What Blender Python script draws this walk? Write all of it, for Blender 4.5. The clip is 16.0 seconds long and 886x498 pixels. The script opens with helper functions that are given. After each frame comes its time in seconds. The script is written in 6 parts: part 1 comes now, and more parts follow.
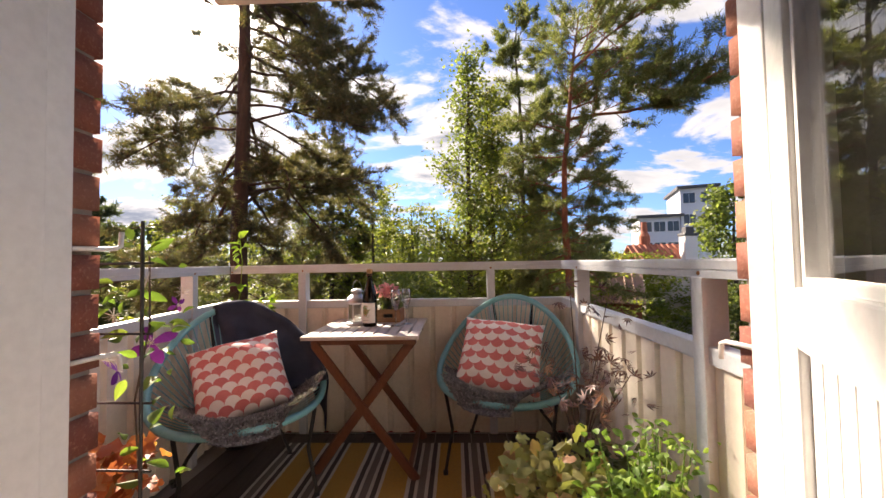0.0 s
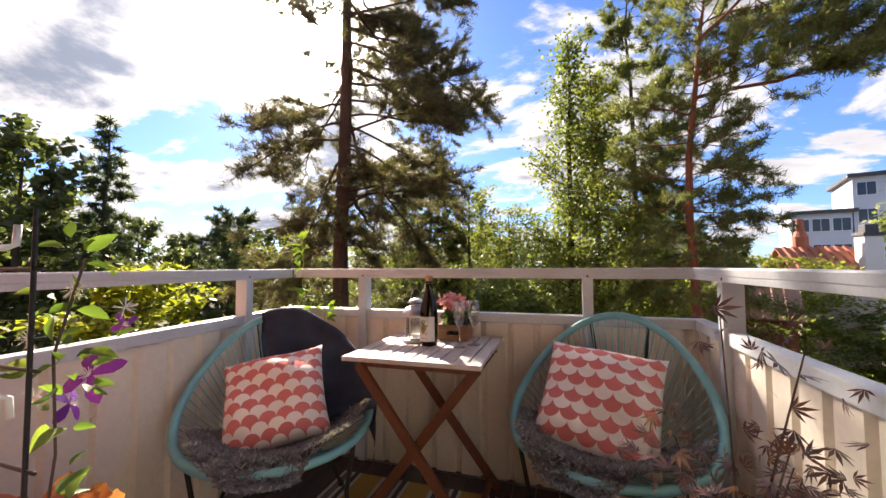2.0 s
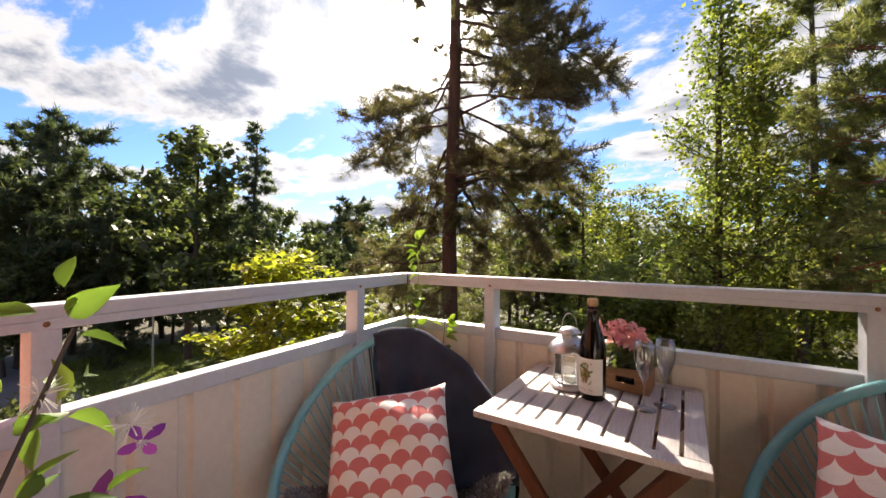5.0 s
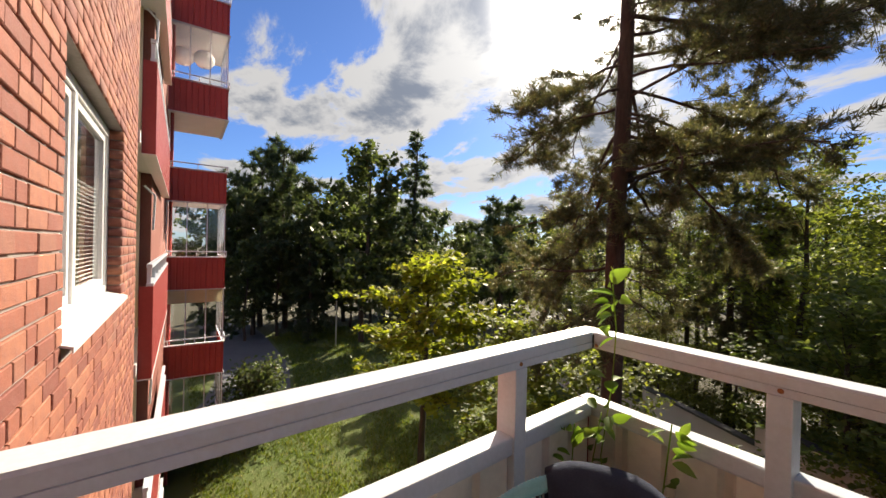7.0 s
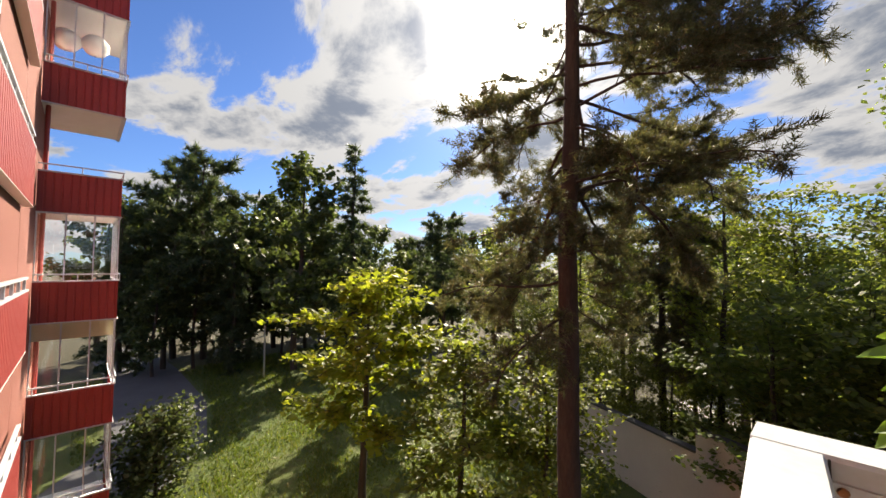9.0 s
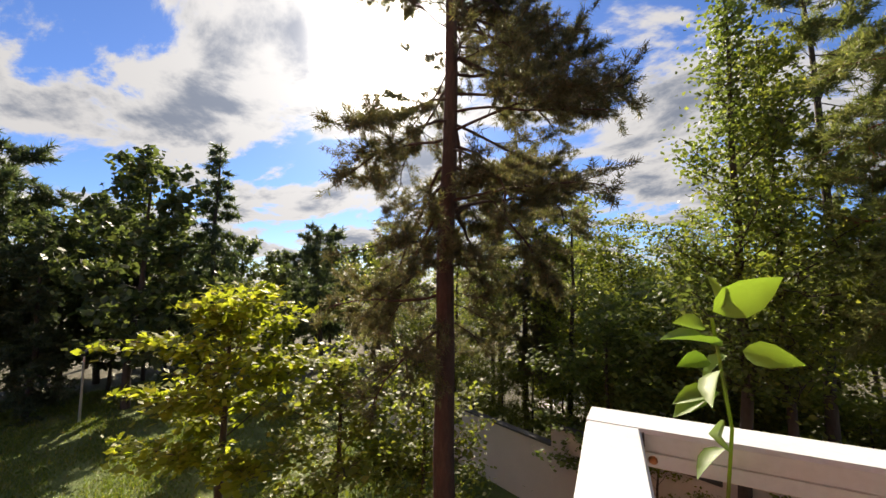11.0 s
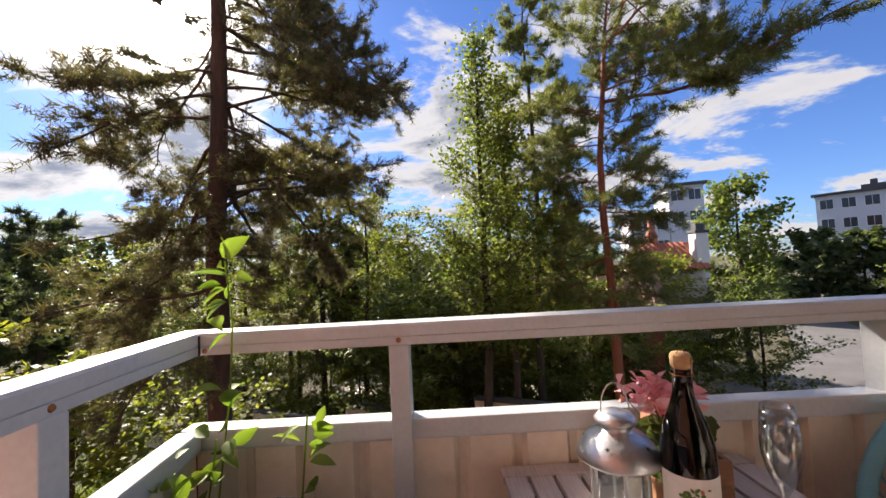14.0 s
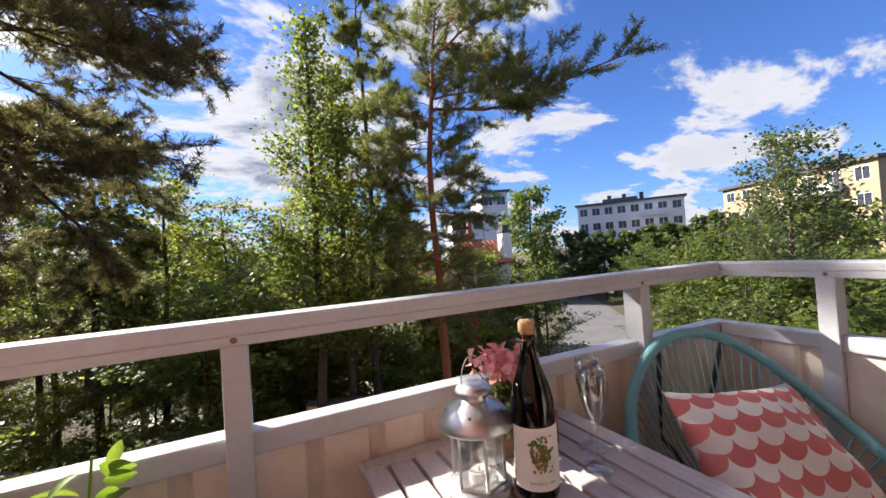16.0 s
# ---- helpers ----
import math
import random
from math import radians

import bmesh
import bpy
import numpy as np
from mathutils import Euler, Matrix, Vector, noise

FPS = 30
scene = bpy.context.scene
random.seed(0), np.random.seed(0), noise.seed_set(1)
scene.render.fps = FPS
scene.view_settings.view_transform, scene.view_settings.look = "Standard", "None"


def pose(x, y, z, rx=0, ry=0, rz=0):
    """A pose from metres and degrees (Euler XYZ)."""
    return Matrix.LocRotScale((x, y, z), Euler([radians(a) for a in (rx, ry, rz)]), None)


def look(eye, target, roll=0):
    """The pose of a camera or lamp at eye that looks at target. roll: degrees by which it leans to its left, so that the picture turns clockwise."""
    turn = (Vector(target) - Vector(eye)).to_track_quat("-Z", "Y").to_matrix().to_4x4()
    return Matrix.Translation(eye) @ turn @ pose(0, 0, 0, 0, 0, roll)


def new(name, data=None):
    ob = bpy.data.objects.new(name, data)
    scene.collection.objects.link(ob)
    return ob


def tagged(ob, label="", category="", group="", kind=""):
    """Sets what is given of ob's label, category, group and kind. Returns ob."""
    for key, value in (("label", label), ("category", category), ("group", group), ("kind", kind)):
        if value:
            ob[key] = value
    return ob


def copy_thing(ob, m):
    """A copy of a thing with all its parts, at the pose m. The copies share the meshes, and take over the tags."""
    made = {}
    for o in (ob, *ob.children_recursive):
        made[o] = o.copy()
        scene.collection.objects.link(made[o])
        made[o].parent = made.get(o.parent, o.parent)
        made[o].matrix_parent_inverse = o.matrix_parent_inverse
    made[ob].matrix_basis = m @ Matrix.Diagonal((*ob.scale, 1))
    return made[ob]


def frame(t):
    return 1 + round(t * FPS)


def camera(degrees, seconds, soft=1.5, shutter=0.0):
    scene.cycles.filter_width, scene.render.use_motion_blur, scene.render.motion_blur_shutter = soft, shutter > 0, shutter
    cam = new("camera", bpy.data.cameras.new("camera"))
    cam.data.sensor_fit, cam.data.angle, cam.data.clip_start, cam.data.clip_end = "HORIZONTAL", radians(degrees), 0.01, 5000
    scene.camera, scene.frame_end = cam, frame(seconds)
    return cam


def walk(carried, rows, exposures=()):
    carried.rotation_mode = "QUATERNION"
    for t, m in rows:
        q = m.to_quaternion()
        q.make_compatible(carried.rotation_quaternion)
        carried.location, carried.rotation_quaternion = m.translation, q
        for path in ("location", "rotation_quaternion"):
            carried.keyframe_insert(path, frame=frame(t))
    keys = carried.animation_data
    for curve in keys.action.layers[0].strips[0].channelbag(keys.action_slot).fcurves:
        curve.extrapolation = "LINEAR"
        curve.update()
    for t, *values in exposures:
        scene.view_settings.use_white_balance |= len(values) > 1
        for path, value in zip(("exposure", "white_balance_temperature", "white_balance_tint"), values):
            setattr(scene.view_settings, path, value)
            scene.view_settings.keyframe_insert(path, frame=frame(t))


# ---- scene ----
# ---- camera and walk ----
cam = camera(99.4, 16.0)
PATH = [
    (0, (-0.196, 1.851, 1.103), (-0.267, 3.849, 1.172), -1.0),
    (0.5, (-0.169, 2.014, 1.081), (-0.394, 4.0, 1.152), -0.7),
    (1, (-0.147, 2.146, 1.086), (-0.508, 4.112, 1.164), -0.5),
    (1.5, (-0.143, 2.235, 1.101), (-0.622, 4.175, 1.187), -0.5),
    (2, (-0.11, 2.317, 1.113), (-0.698, 4.227, 1.204), -0.3),
    (2.5, (-0.087, 2.404, 1.127), (-0.788, 4.275, 1.214), -0.1),
    (3, (-0.087, 2.462, 1.131), (-0.883, 4.295, 1.214), 0.0),
    (5.5, (-0.554, 2.807, 1.279), (-1.767, 4.397, 1.261), 0.4),
    (6, (-0.644, 2.94, 1.336), (-2.039, 4.373, 1.307), 0.7),
    (6.5, (-0.751, 3.04, 1.345), (-2.341, 4.253, 1.315), 1.2),
    (7, (-0.942, 3.139, 1.375), (-2.586, 4.278, 1.366), 1.3),
    (7.5, (-1.187, 3.231, 1.389), (-2.839, 4.359, 1.402), 1.2),
    (8, (-1.353, 3.308, 1.4), (-2.983, 4.467, 1.431), 0.7),
    (8.5, (-1.549, 3.486, 1.356), (-3.125, 4.716, 1.413), 0.8),
    (9, (-1.676, 3.571, 1.345), (-3.117, 4.955, 1.432), 0.3),
    (9.5, (-1.734, 3.633, 1.332), (-2.997, 5.178, 1.458), -0.3),
    (9.7, (-1.745, 3.654, 1.328), (-2.945, 5.248, 1.467), -0.5),
    (12, (-1.49, 3.543, 1.32), (-2.286, 5.371, 1.469), -0.3),
    (12.5, (-1.354, 3.484, 1.317), (-2.03, 5.361, 1.446), -1.6),
    (13, (-1.243, 3.433, 1.28), (-1.731, 5.368, 1.408), -2.0),
    (13.5, (-1.161, 3.38, 1.253), (-1.394, 5.364, 1.361), -2.6),
    (14, (-1.096, 3.354, 1.234), (-1.075, 5.352, 1.326), -2.9),
    (14.5, (-1.065, 3.333, 1.223), (-0.812, 5.315, 1.304), -3.1),
    (15, (-1.055, 3.347, 1.207), (-0.626, 5.299, 1.269), -3.3),
    (15.5, (-1.076, 3.374, 1.201), (-0.459, 5.276, 1.247), -3.5),
    (16, (-1.144, 3.409, 1.204), (-0.278, 5.212, 1.234), -3.9),
]
EXPOSURES = [(0, 2.08, 7200, 17), (3, 2.12, 6900, 17), (5.5, 1.88, 6900, 13), (7, 1.4, 6900, 11), (9.5, 1.5, 7000, 11), (12, 1.55, 7000, 14), (14, 1.72, 6700, 15), (16, 1.82, 6300, 15)]
walk(cam, [(t, look(eye, target, roll)) for t, eye, target, roll in PATH], EXPOSURES)

# ---- light ----
SUN_DIR = Vector((-0.51, 0.68, 0.525)).normalized()


def make_world():
    world = bpy.data.worlds.new("sky")
    scene.world = world
    world.use_nodes = True
    nt = world.node_tree
    nt.nodes.clear()
    N, L = nt.nodes.new, nt.links.new

    def math_node(op, a, b=0.0, c=0.0, clamp=False):
        n = N("ShaderNodeMath")
        n.operation, n.use_clamp = op, clamp
        for k, v in enumerate((a, b, c)):
            if isinstance(v, (int, float)):
                n.inputs[k].default_value = v
            else:
                L(v, n.inputs[k])
        return n.outputs[0]

    sky = N("ShaderNodeTexSky")
    sky.sky_type, sky.sun_disc = "NISHITA", False
    sky.sun_elevation = math.asin(SUN_DIR.z)
    sky.sun_rotation = math.atan2(SUN_DIR.x, SUN_DIR.y)
    sky.air_density, sky.dust_density, sky.ozone_density = 1.0, 0.3, 3.0
    tc = N("ShaderNodeTexCoord")
    sep = N("ShaderNodeSeparateXYZ")
    L(tc.outputs["Generated"], sep.inputs[0])
    up = math_node("ADD", math_node("MAXIMUM", sep.outputs[2], 0.0), 0.24)
    com = N("ShaderNodeCombineXYZ")
    L(math_node("DIVIDE", sep.outputs[0], up), com.inputs[0])
    L(math_node("DIVIDE", sep.outputs[1], up), com.inputs[1])

    def cloud_noise(scale, detail, offset, rough=0.55, warp=0.3):
        m = N("ShaderNodeMapping")
        m.inputs["Location"].default_value = offset
        m.inputs["Rotation"].default_value = (0, 0, 0.5)
        m.inputs["Scale"].default_value = (1.0, 1.35, 1.0)
        L(com.outputs[0], m.inputs[0])
        n = N("ShaderNodeTexNoise")
        n.inputs["Scale"].default_value, n.inputs["Detail"].default_value = scale, detail
        n.inputs["Roughness"].default_value, n.inputs["Distortion"].default_value = rough, warp
        L(m.outputs[0], n.inputs["Vector"])
        return n.outputs["Fac"]

    cover = cloud_noise(1.35, 12, CLOUD_AT, 0.6)
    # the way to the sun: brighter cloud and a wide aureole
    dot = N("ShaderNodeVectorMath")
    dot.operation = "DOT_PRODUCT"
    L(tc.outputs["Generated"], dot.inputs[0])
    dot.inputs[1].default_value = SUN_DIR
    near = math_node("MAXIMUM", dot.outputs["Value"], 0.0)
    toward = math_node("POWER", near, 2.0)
    # thinner cover away from the sun
    cover = math_node("ADD", cover, math_node("MULTIPLY", toward, 0.068))
    ramp = N("ShaderNodeMapRange")
    ramp.interpolation_type = "SMOOTHERSTEP"
    ramp.inputs["From Min"].default_value, ramp.inputs["From Max"].default_value = 0.495, 0.575
    L(cover, ramp.inputs["Value"])
    thick = N("ShaderNodeMapRange")
    thick.interpolation_type = "SMOOTHSTEP"
    thick.inputs["From Min"].default_value, thick.inputs["From Max"].default_value = 0.525, 0.655
    L(math_node("ADD", cloud_noise(1.35, 12, CLOUD_AT, 0.6), math_node("MULTIPLY", math_node("SUBTRACT", cloud_noise(2.6, 7, (3, 1, 0), 0.55), 0.5), 0.36)), thick.inputs["Value"])
    shade = N("ShaderNodeMixRGB")
    shade.inputs["Color1"].default_value = (3.3, 3.38, 3.5, 1)
    shade.inputs["Color2"].default_value = (1.15, 1.36, 1.78, 1)
    backlit = N("ShaderNodeMapRange")
    backlit.interpolation_type = "SMOOTHSTEP"
    backlit.inputs["From Min"].default_value, backlit.inputs["From Max"].default_value = 0.30, 0.80
    backlit.inputs["To Min"].default_value = 0.15
    L(near, backlit.inputs["Value"])
    L(math_node("MULTIPLY", thick.outputs[0], backlit.outputs[0]), shade.inputs["Fac"])
    deep = N("ShaderNodeMixRGB")
    deep.blend_type, deep.inputs["Fac"].default_value = "MULTIPLY", 1.0
    deep.inputs["Color2"].default_value = (0.34, 0.47, 0.72, 1)
    L(sky.outputs[0], deep.inputs["Color1"])
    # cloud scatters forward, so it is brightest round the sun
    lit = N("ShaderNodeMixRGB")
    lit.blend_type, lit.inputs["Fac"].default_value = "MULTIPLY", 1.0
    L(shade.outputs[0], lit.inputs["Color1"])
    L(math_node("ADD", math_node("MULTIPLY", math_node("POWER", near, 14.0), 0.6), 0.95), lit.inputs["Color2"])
    mix = N("ShaderNodeMixRGB")
    L(ramp.outputs[0], mix.inputs["Fac"])
    L(deep.outputs[0], mix.inputs["Color1"])
    L(lit.outputs[0], mix.inputs["Color2"])
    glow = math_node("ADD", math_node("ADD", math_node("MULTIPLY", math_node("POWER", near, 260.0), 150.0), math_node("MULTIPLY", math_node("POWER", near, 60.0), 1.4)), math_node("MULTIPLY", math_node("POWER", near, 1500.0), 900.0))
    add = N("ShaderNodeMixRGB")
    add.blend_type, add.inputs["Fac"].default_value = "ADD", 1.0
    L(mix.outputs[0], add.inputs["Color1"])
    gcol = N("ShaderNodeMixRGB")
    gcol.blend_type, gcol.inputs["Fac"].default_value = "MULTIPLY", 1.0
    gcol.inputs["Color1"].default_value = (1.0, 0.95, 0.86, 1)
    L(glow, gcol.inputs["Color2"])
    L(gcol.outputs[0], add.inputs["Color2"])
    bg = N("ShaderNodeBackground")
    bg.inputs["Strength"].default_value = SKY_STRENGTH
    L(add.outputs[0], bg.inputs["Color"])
    out = N("ShaderNodeOutputWorld")
    L(bg.outputs[0], out.inputs["Surface"])


CLOUD_AT, SKY_STRENGTH = (0.0, 0.0, 0.0), 0.076
make_world()
sun = new("sun", bpy.data.lights.new("sun", "SUN"))
sun.data.energy, sun.data.angle, sun.data.color = 4.0, radians(0.6), (1.0, 0.9, 0.76)
sun.matrix_world = look(SUN_DIR * 60, (0, 0, 0))

# ---- materials ----


class Nodes:
    """A short way to write node materials."""

    def __init__(self, name):
        self.mat = bpy.data.materials.new(name)
        self.mat.use_nodes = True
        self.nt = self.mat.node_tree
        self.bsdf = self.nt.nodes["Principled BSDF"]
        self.out = self.nt.nodes["Material Output"]

    def node(self, kind, **sets):
        n = self.nt.nodes.new(kind)
        for k, v in sets.items():
            n.inputs[k.replace("_", " ")].default_value = v
        return n

    def link(self, a, b):
        self.nt.links.new(a, b)

    def put(self, socket, v):
        if isinstance(v, (int, float, tuple)):
            socket.default_value = v
        else:
            self.link(v, socket)

    def math(self, op, a, b=0.0, c=0.0, clamp=False):
        n = self.nt.nodes.new("ShaderNodeMath")
        n.operation, n.use_clamp = op, clamp
        for k, v in enumerate((a, b, c)):
            self.put(n.inputs[k], v)
        return n.outputs[0]

    def mix(self, fac, a, b, blend="MIX"):
        n = self.nt.nodes.new("ShaderNodeMixRGB")
        n.blend_type = blend
        for k, v in zip(("Fac", "Color1", "Color2"), (fac, a, b)):
            self.put(n.inputs[k], v if not isinstance(v, tuple) else (*v[:3], 1))
        return n.outputs[0]

    def coord(self, kind="Object", scale=(1, 1, 1), rot=(0, 0, 0)):
        tc = self.nt.nodes.new("ShaderNodeTexCoord")
        m = self.node("ShaderNodeMapping", Scale=scale, Rotation=rot)
        self.link(tc.outputs[kind], m.inputs[0])
        return m.outputs[0]

    def noise(self, scale, detail=4, vec=None, rough=0.55, distort=0.0):
        n = self.node("ShaderNodeTexNoise", Scale=scale, Detail=detail, Roughness=rough, Distortion=distort)
        if vec is not None:
            self.link(vec, n.inputs["Vector"])
        return n.outputs["Fac"]

    def ramp(self, v, lo, hi, a=0.0, b=1.0):
        n = self.node("ShaderNodeMapRange", From_Min=lo, From_Max=hi, To_Min=a, To_Max=b)
        self.put(n.inputs["Value"], v)
        return n.outputs[0]

    def bump(self, height, strength=0.3, distance=0.01):
        n = self.node("ShaderNodeBump", Strength=strength, Distance=distance)
        self.link(height, n.inputs["Height"])
        self.link(n.outputs[0], self.bsdf.inputs["Normal"])

    def set(self, **sets):
        for k, v in sets.items():
            self.put(self.bsdf.inputs[k.replace("_", " ")], v if not (isinstance(v, tuple) and len(v) == 3) else (*v, 1))
        return self.mat

    def random(self):
        o = self.nt.nodes.new("ShaderNodeObjectInfo").outputs["Random"]
        i = self.nt.nodes.new("ShaderNodeNewGeometry").outputs["Random Per Island"]
        return self.math("FRACT", self.math("ADD", o, i))


def surface(name, a, b, scale=6.0, rough=0.6, metal=0.0, fine=60.0, bump=0.15, dist=0.004, kind="Object", stretch=(1, 1, 1), stain=None):
    """A plain surface with variation at two scales and a fine relief."""
    k = Nodes(name)
    v = k.coord(kind, stretch)
    big, small = k.noise(scale, 5, v), k.noise(fine, 4, v)
    col = k.mix(k.ramp(big, 0.3, 0.7), a, b)
    col = k.mix(k.ramp(small, 0.35, 0.75, 0, 0.35), col, tuple(0.75 * q for q in a))
    if stain:
        col = k.mix(k.ramp(k.noise(scale * 0.6, 8, v, 0.7, 0.8), 0.56, 0.68, 0, 0.6), col, stain)
    k.bump(small, bump, dist)
    return k.set(Base_Color=col, Roughness=k.ramp(small, 0.2, 0.8, rough - 0.1, rough + 0.1), Metallic=metal)


def leaf_material(name, a, b, c, glow=0.45, rough=0.5):
    k = Nodes(name)
    r = k.random()
    col = k.mix(k.ramp(r, 0.0, 0.6), a, b)
    col = k.mix(k.ramp(r, 0.75, 1.0), col, c)
    k.set(Base_Color=col, Roughness=rough, Specular_IOR_Level=0.3)
    tr = k.node("ShaderNodeBsdfTranslucent")
    k.link(k.mix(1.0, col, (1.5, 1.5, 0.7), "MULTIPLY"), tr.inputs["Color"])
    mx = k.node("ShaderNodeMixShader", Fac=glow)
    k.link(k.bsdf.outputs[0], mx.inputs[1])
    k.link(tr.outputs[0], mx.inputs[2])
    k.link(mx.outputs[0], k.out.inputs["Surface"])
    return k.mat


def brick_material():
    k = Nodes("fired_brick")
    v = k.coord("Object")
    r = k.random()
    col = k.mix(k.ramp(r, 0.0, 0.5), (0.19, 0.050, 0.034), (0.285, 0.088, 0.050))
    col = k.mix(k.ramp(r, 0.55, 0.85), col, (0.37, 0.138, 0.073))
    col = k.mix(k.ramp(r, 0.9, 1.0, 0, 0.7), col, (0.16, 0.07, 0.06))
    n1, n2 = k.noise(16, 5, v), k.noise(140, 3, v)
    col = k.mix(k.ramp(n1, 0.35, 0.75, 0, 0.65), col, (0.19, 0.075, 0.055))
    col = k.mix(k.ramp(n2, 0.55, 0.8, 0, 0.5), col, (0.48, 0.28, 0.195))
    k.bump(k.math("ADD", k.math("MULTIPLY", n1, 2.0), n2), 0.45, 0.004)
    return k.set(Base_Color=col, Roughness=0.85)


def wood_material(name, a, b, axis=(14, 1.2, 14), rough=0.6, bump=0.3):
    k = Nodes(name)
    v = k.coord("Object", axis)
    g = k.noise(6, 6, v, 0.65, 0.6)
    f = k.noise(30, 4, v)
    r = k.random()
    col = k.mix(k.ramp(g, 0.3, 0.7), a, b)
    col = k.mix(k.ramp(r, 0, 1, 0, 0.3), col, tuple(0.7 * q for q in a))
    col = k.mix(k.ramp(f, 0.55, 0.75, 0, 0.4), col, tuple(0.55 * q for q in a))
    k.bump(f, bump, 0.002)
    return k.set(Base_Color=col, Roughness=rough)


def scallop_material():
    """Printed cotton: rows of fish scales, coral and white by turns."""
    k = Nodes("scallop_print_cotton")
    tc = k.nt.nodes.new("ShaderNodeTexCoord")
    sep = k.nt.nodes.new("ShaderNodeSeparateXYZ")
    k.link(tc.outputs["UV"], sep.inputs[0])
    u, w = k.math("MULTIPLY", sep.outputs[0], 6.5), k.math("MULTIPLY", sep.outputs[1], 12.5)
    row = k.math("FLOOR", w)
    odd = k.math("MODULO", row, 2.0)
    fu = k.math("SUBTRACT", k.math("FRACT", k.math("ADD", u, k.math("MULTIPLY", odd, 0.5))), 0.5)
    fv = k.math("MULTIPLY", k.math("FRACT", w), 0.52)
    d = k.math("SQRT", k.math("ADD", k.math("MULTIPLY", fu, fu), k.math("MULTIPLY", fv, fv)))
    inside = k.math("LESS_THAN", d, 0.5)
    par = k.math("MODULO", k.math("ADD", row, inside), 2.0)
    weave = k.noise(350, 2, k.coord("Object"))
    fold = k.noise(9, 3, k.coord("Object"))
    coral = k.mix(k.ramp(weave, 0.3, 0.7, 0, 0.5), (0.60, 0.17, 0.165), (0.68, 0.26, 0.24))
    white = k.mix(k.ramp(weave, 0.3, 0.7, 0, 0.5), (0.80, 0.77, 0.73), (0.88, 0.86, 0.83))
    k.bump(k.math("ADD", k.math("MULTIPLY", fold, 6.0), weave), 0.35, 0.005)
    return k.set(Base_Color=k.mix(par, coral, white), Roughness=0.9)


def rug_material():
    k = Nodes("striped_rag_rug")
    tc = k.nt.nodes.new("ShaderNodeTexCoord")
    sep = k.nt.nodes.new("ShaderNodeSeparateXYZ")
    k.link(tc.outputs["Object"], sep.inputs[0])
    wob = k.math("MULTIPLY", k.math("SUBTRACT", k.noise(8, 2, k.coord("Object")), 0.5), 0.006)
    f = k.math("FRACT", k.math("DIVIDE", k.math("ADD", k.math("ADD", sep.outputs[0], 3.0), wob), 0.27))
    ramp = k.nt.nodes.new("ShaderNodeValToRGB")
    ramp.color_ramp.interpolation = "CONSTANT"
    stops = [(0.0, (0.50, 0.30, 0.06)), (0.40, (0.62, 0.60, 0.56)), (0.47, (0.05, 0.045, 0.05)), (0.56, (0.60, 0.58, 0.55)),
             (0.62, (0.16, 0.14, 0.14)), (0.75, (0.60, 0.58, 0.55)), (0.81, (0.05, 0.045, 0.05)), (0.90, (0.62, 0.60, 0.56)), (0.96, (0.50, 0.30, 0.06))]
    while len(ramp.color_ramp.elements) < len(stops):
        ramp.color_ramp.elements.new(0.5)
    for e, (p, c) in zip(ramp.color_ramp.elements, stops):
        e.position, e.color = p, (*c, 1)
    k.link(f, ramp.inputs[0])
    weave = k.noise(1.0, 3, k.coord("Object", (60, 500, 60)))
    col = k.mix(k.ramp(weave, 0.3, 0.75, 0, 0.55), ramp.outputs[0], (0.12, 0.09, 0.06))
    k.bump(weave, 0.6, 0.006)
    return k.set(Base_Color=col, Roughness=0.95)


def glass_material(name="clear_glass", tint=(1, 1, 1), rough=0.0):
    k = Nodes(name)
    return k.set(Base_Color=tint, Roughness=rough, Transmission_Weight=1.0, IOR=1.45)


def thin_glass_material():
    """Thin drinking glass: see-through, with a Fresnel gloss."""
    k = Nodes("thin_glass")
    t = k.node("ShaderNodeBsdfTransparent", Color=(0.90, 0.92, 0.92, 1))
    g = k.node("ShaderNodeBsdfGlossy", Roughness=0.02)
    f = k.node("ShaderNodeLayerWeight", Blend=0.25)
    mx = k.nt.nodes.new("ShaderNodeMixShader")
    k.link(k.math("ADD", k.math("MULTIPLY", k.math("POWER", f.outputs["Facing"], 1.3), 0.95), 0.12), mx.inputs[0])
    k.link(t.outputs[0], mx.inputs[1])
    k.link(g.outputs[0], mx.inputs[2])
    k.link(mx.outputs[0], k.out.inputs["Surface"])
    return k.mat


def ground_material():
    k = Nodes("lawn_and_forest_floor")
    v = k.coord("Object")
    n1, n2, n3 = k.noise(0.25, 5, v), k.noise(3.0, 5, v), k.noise(40, 3, v)
    grass = k.mix(k.ramp(n1, 0.35, 0.65), (0.080, 0.122, 0.020), (0.13, 0.155, 0.030))
    grass = k.mix(k.ramp(n2, 0.50, 0.72, 0, 0.7), grass, (0.14, 0.12, 0.045))
    grass = k.mix(k.ramp(n3, 0.4, 0.7, 0, 0.6), grass, (0.04, 0.08, 0.015))
    soil = k.mix(k.ramp(n2, 0.3, 0.7), (0.05, 0.05, 0.025), (0.10, 0.085, 0.045))
    sep = k.nt.nodes.new("ShaderNodeSeparateXYZ")
    k.link(v, sep.inputs[0])
    far = k.math("ADD", k.ramp(sep.outputs[0], -8, 0), k.math("ADD", k.ramp(sep.outputs[1], 20, 27), k.ramp(sep.outputs[0], -34, -40)), clamp=True)
    k.bump(n3, 0.8, 0.05)
    return k.set(Base_Color=k.mix(far, grass, soil), Roughness=0.95)


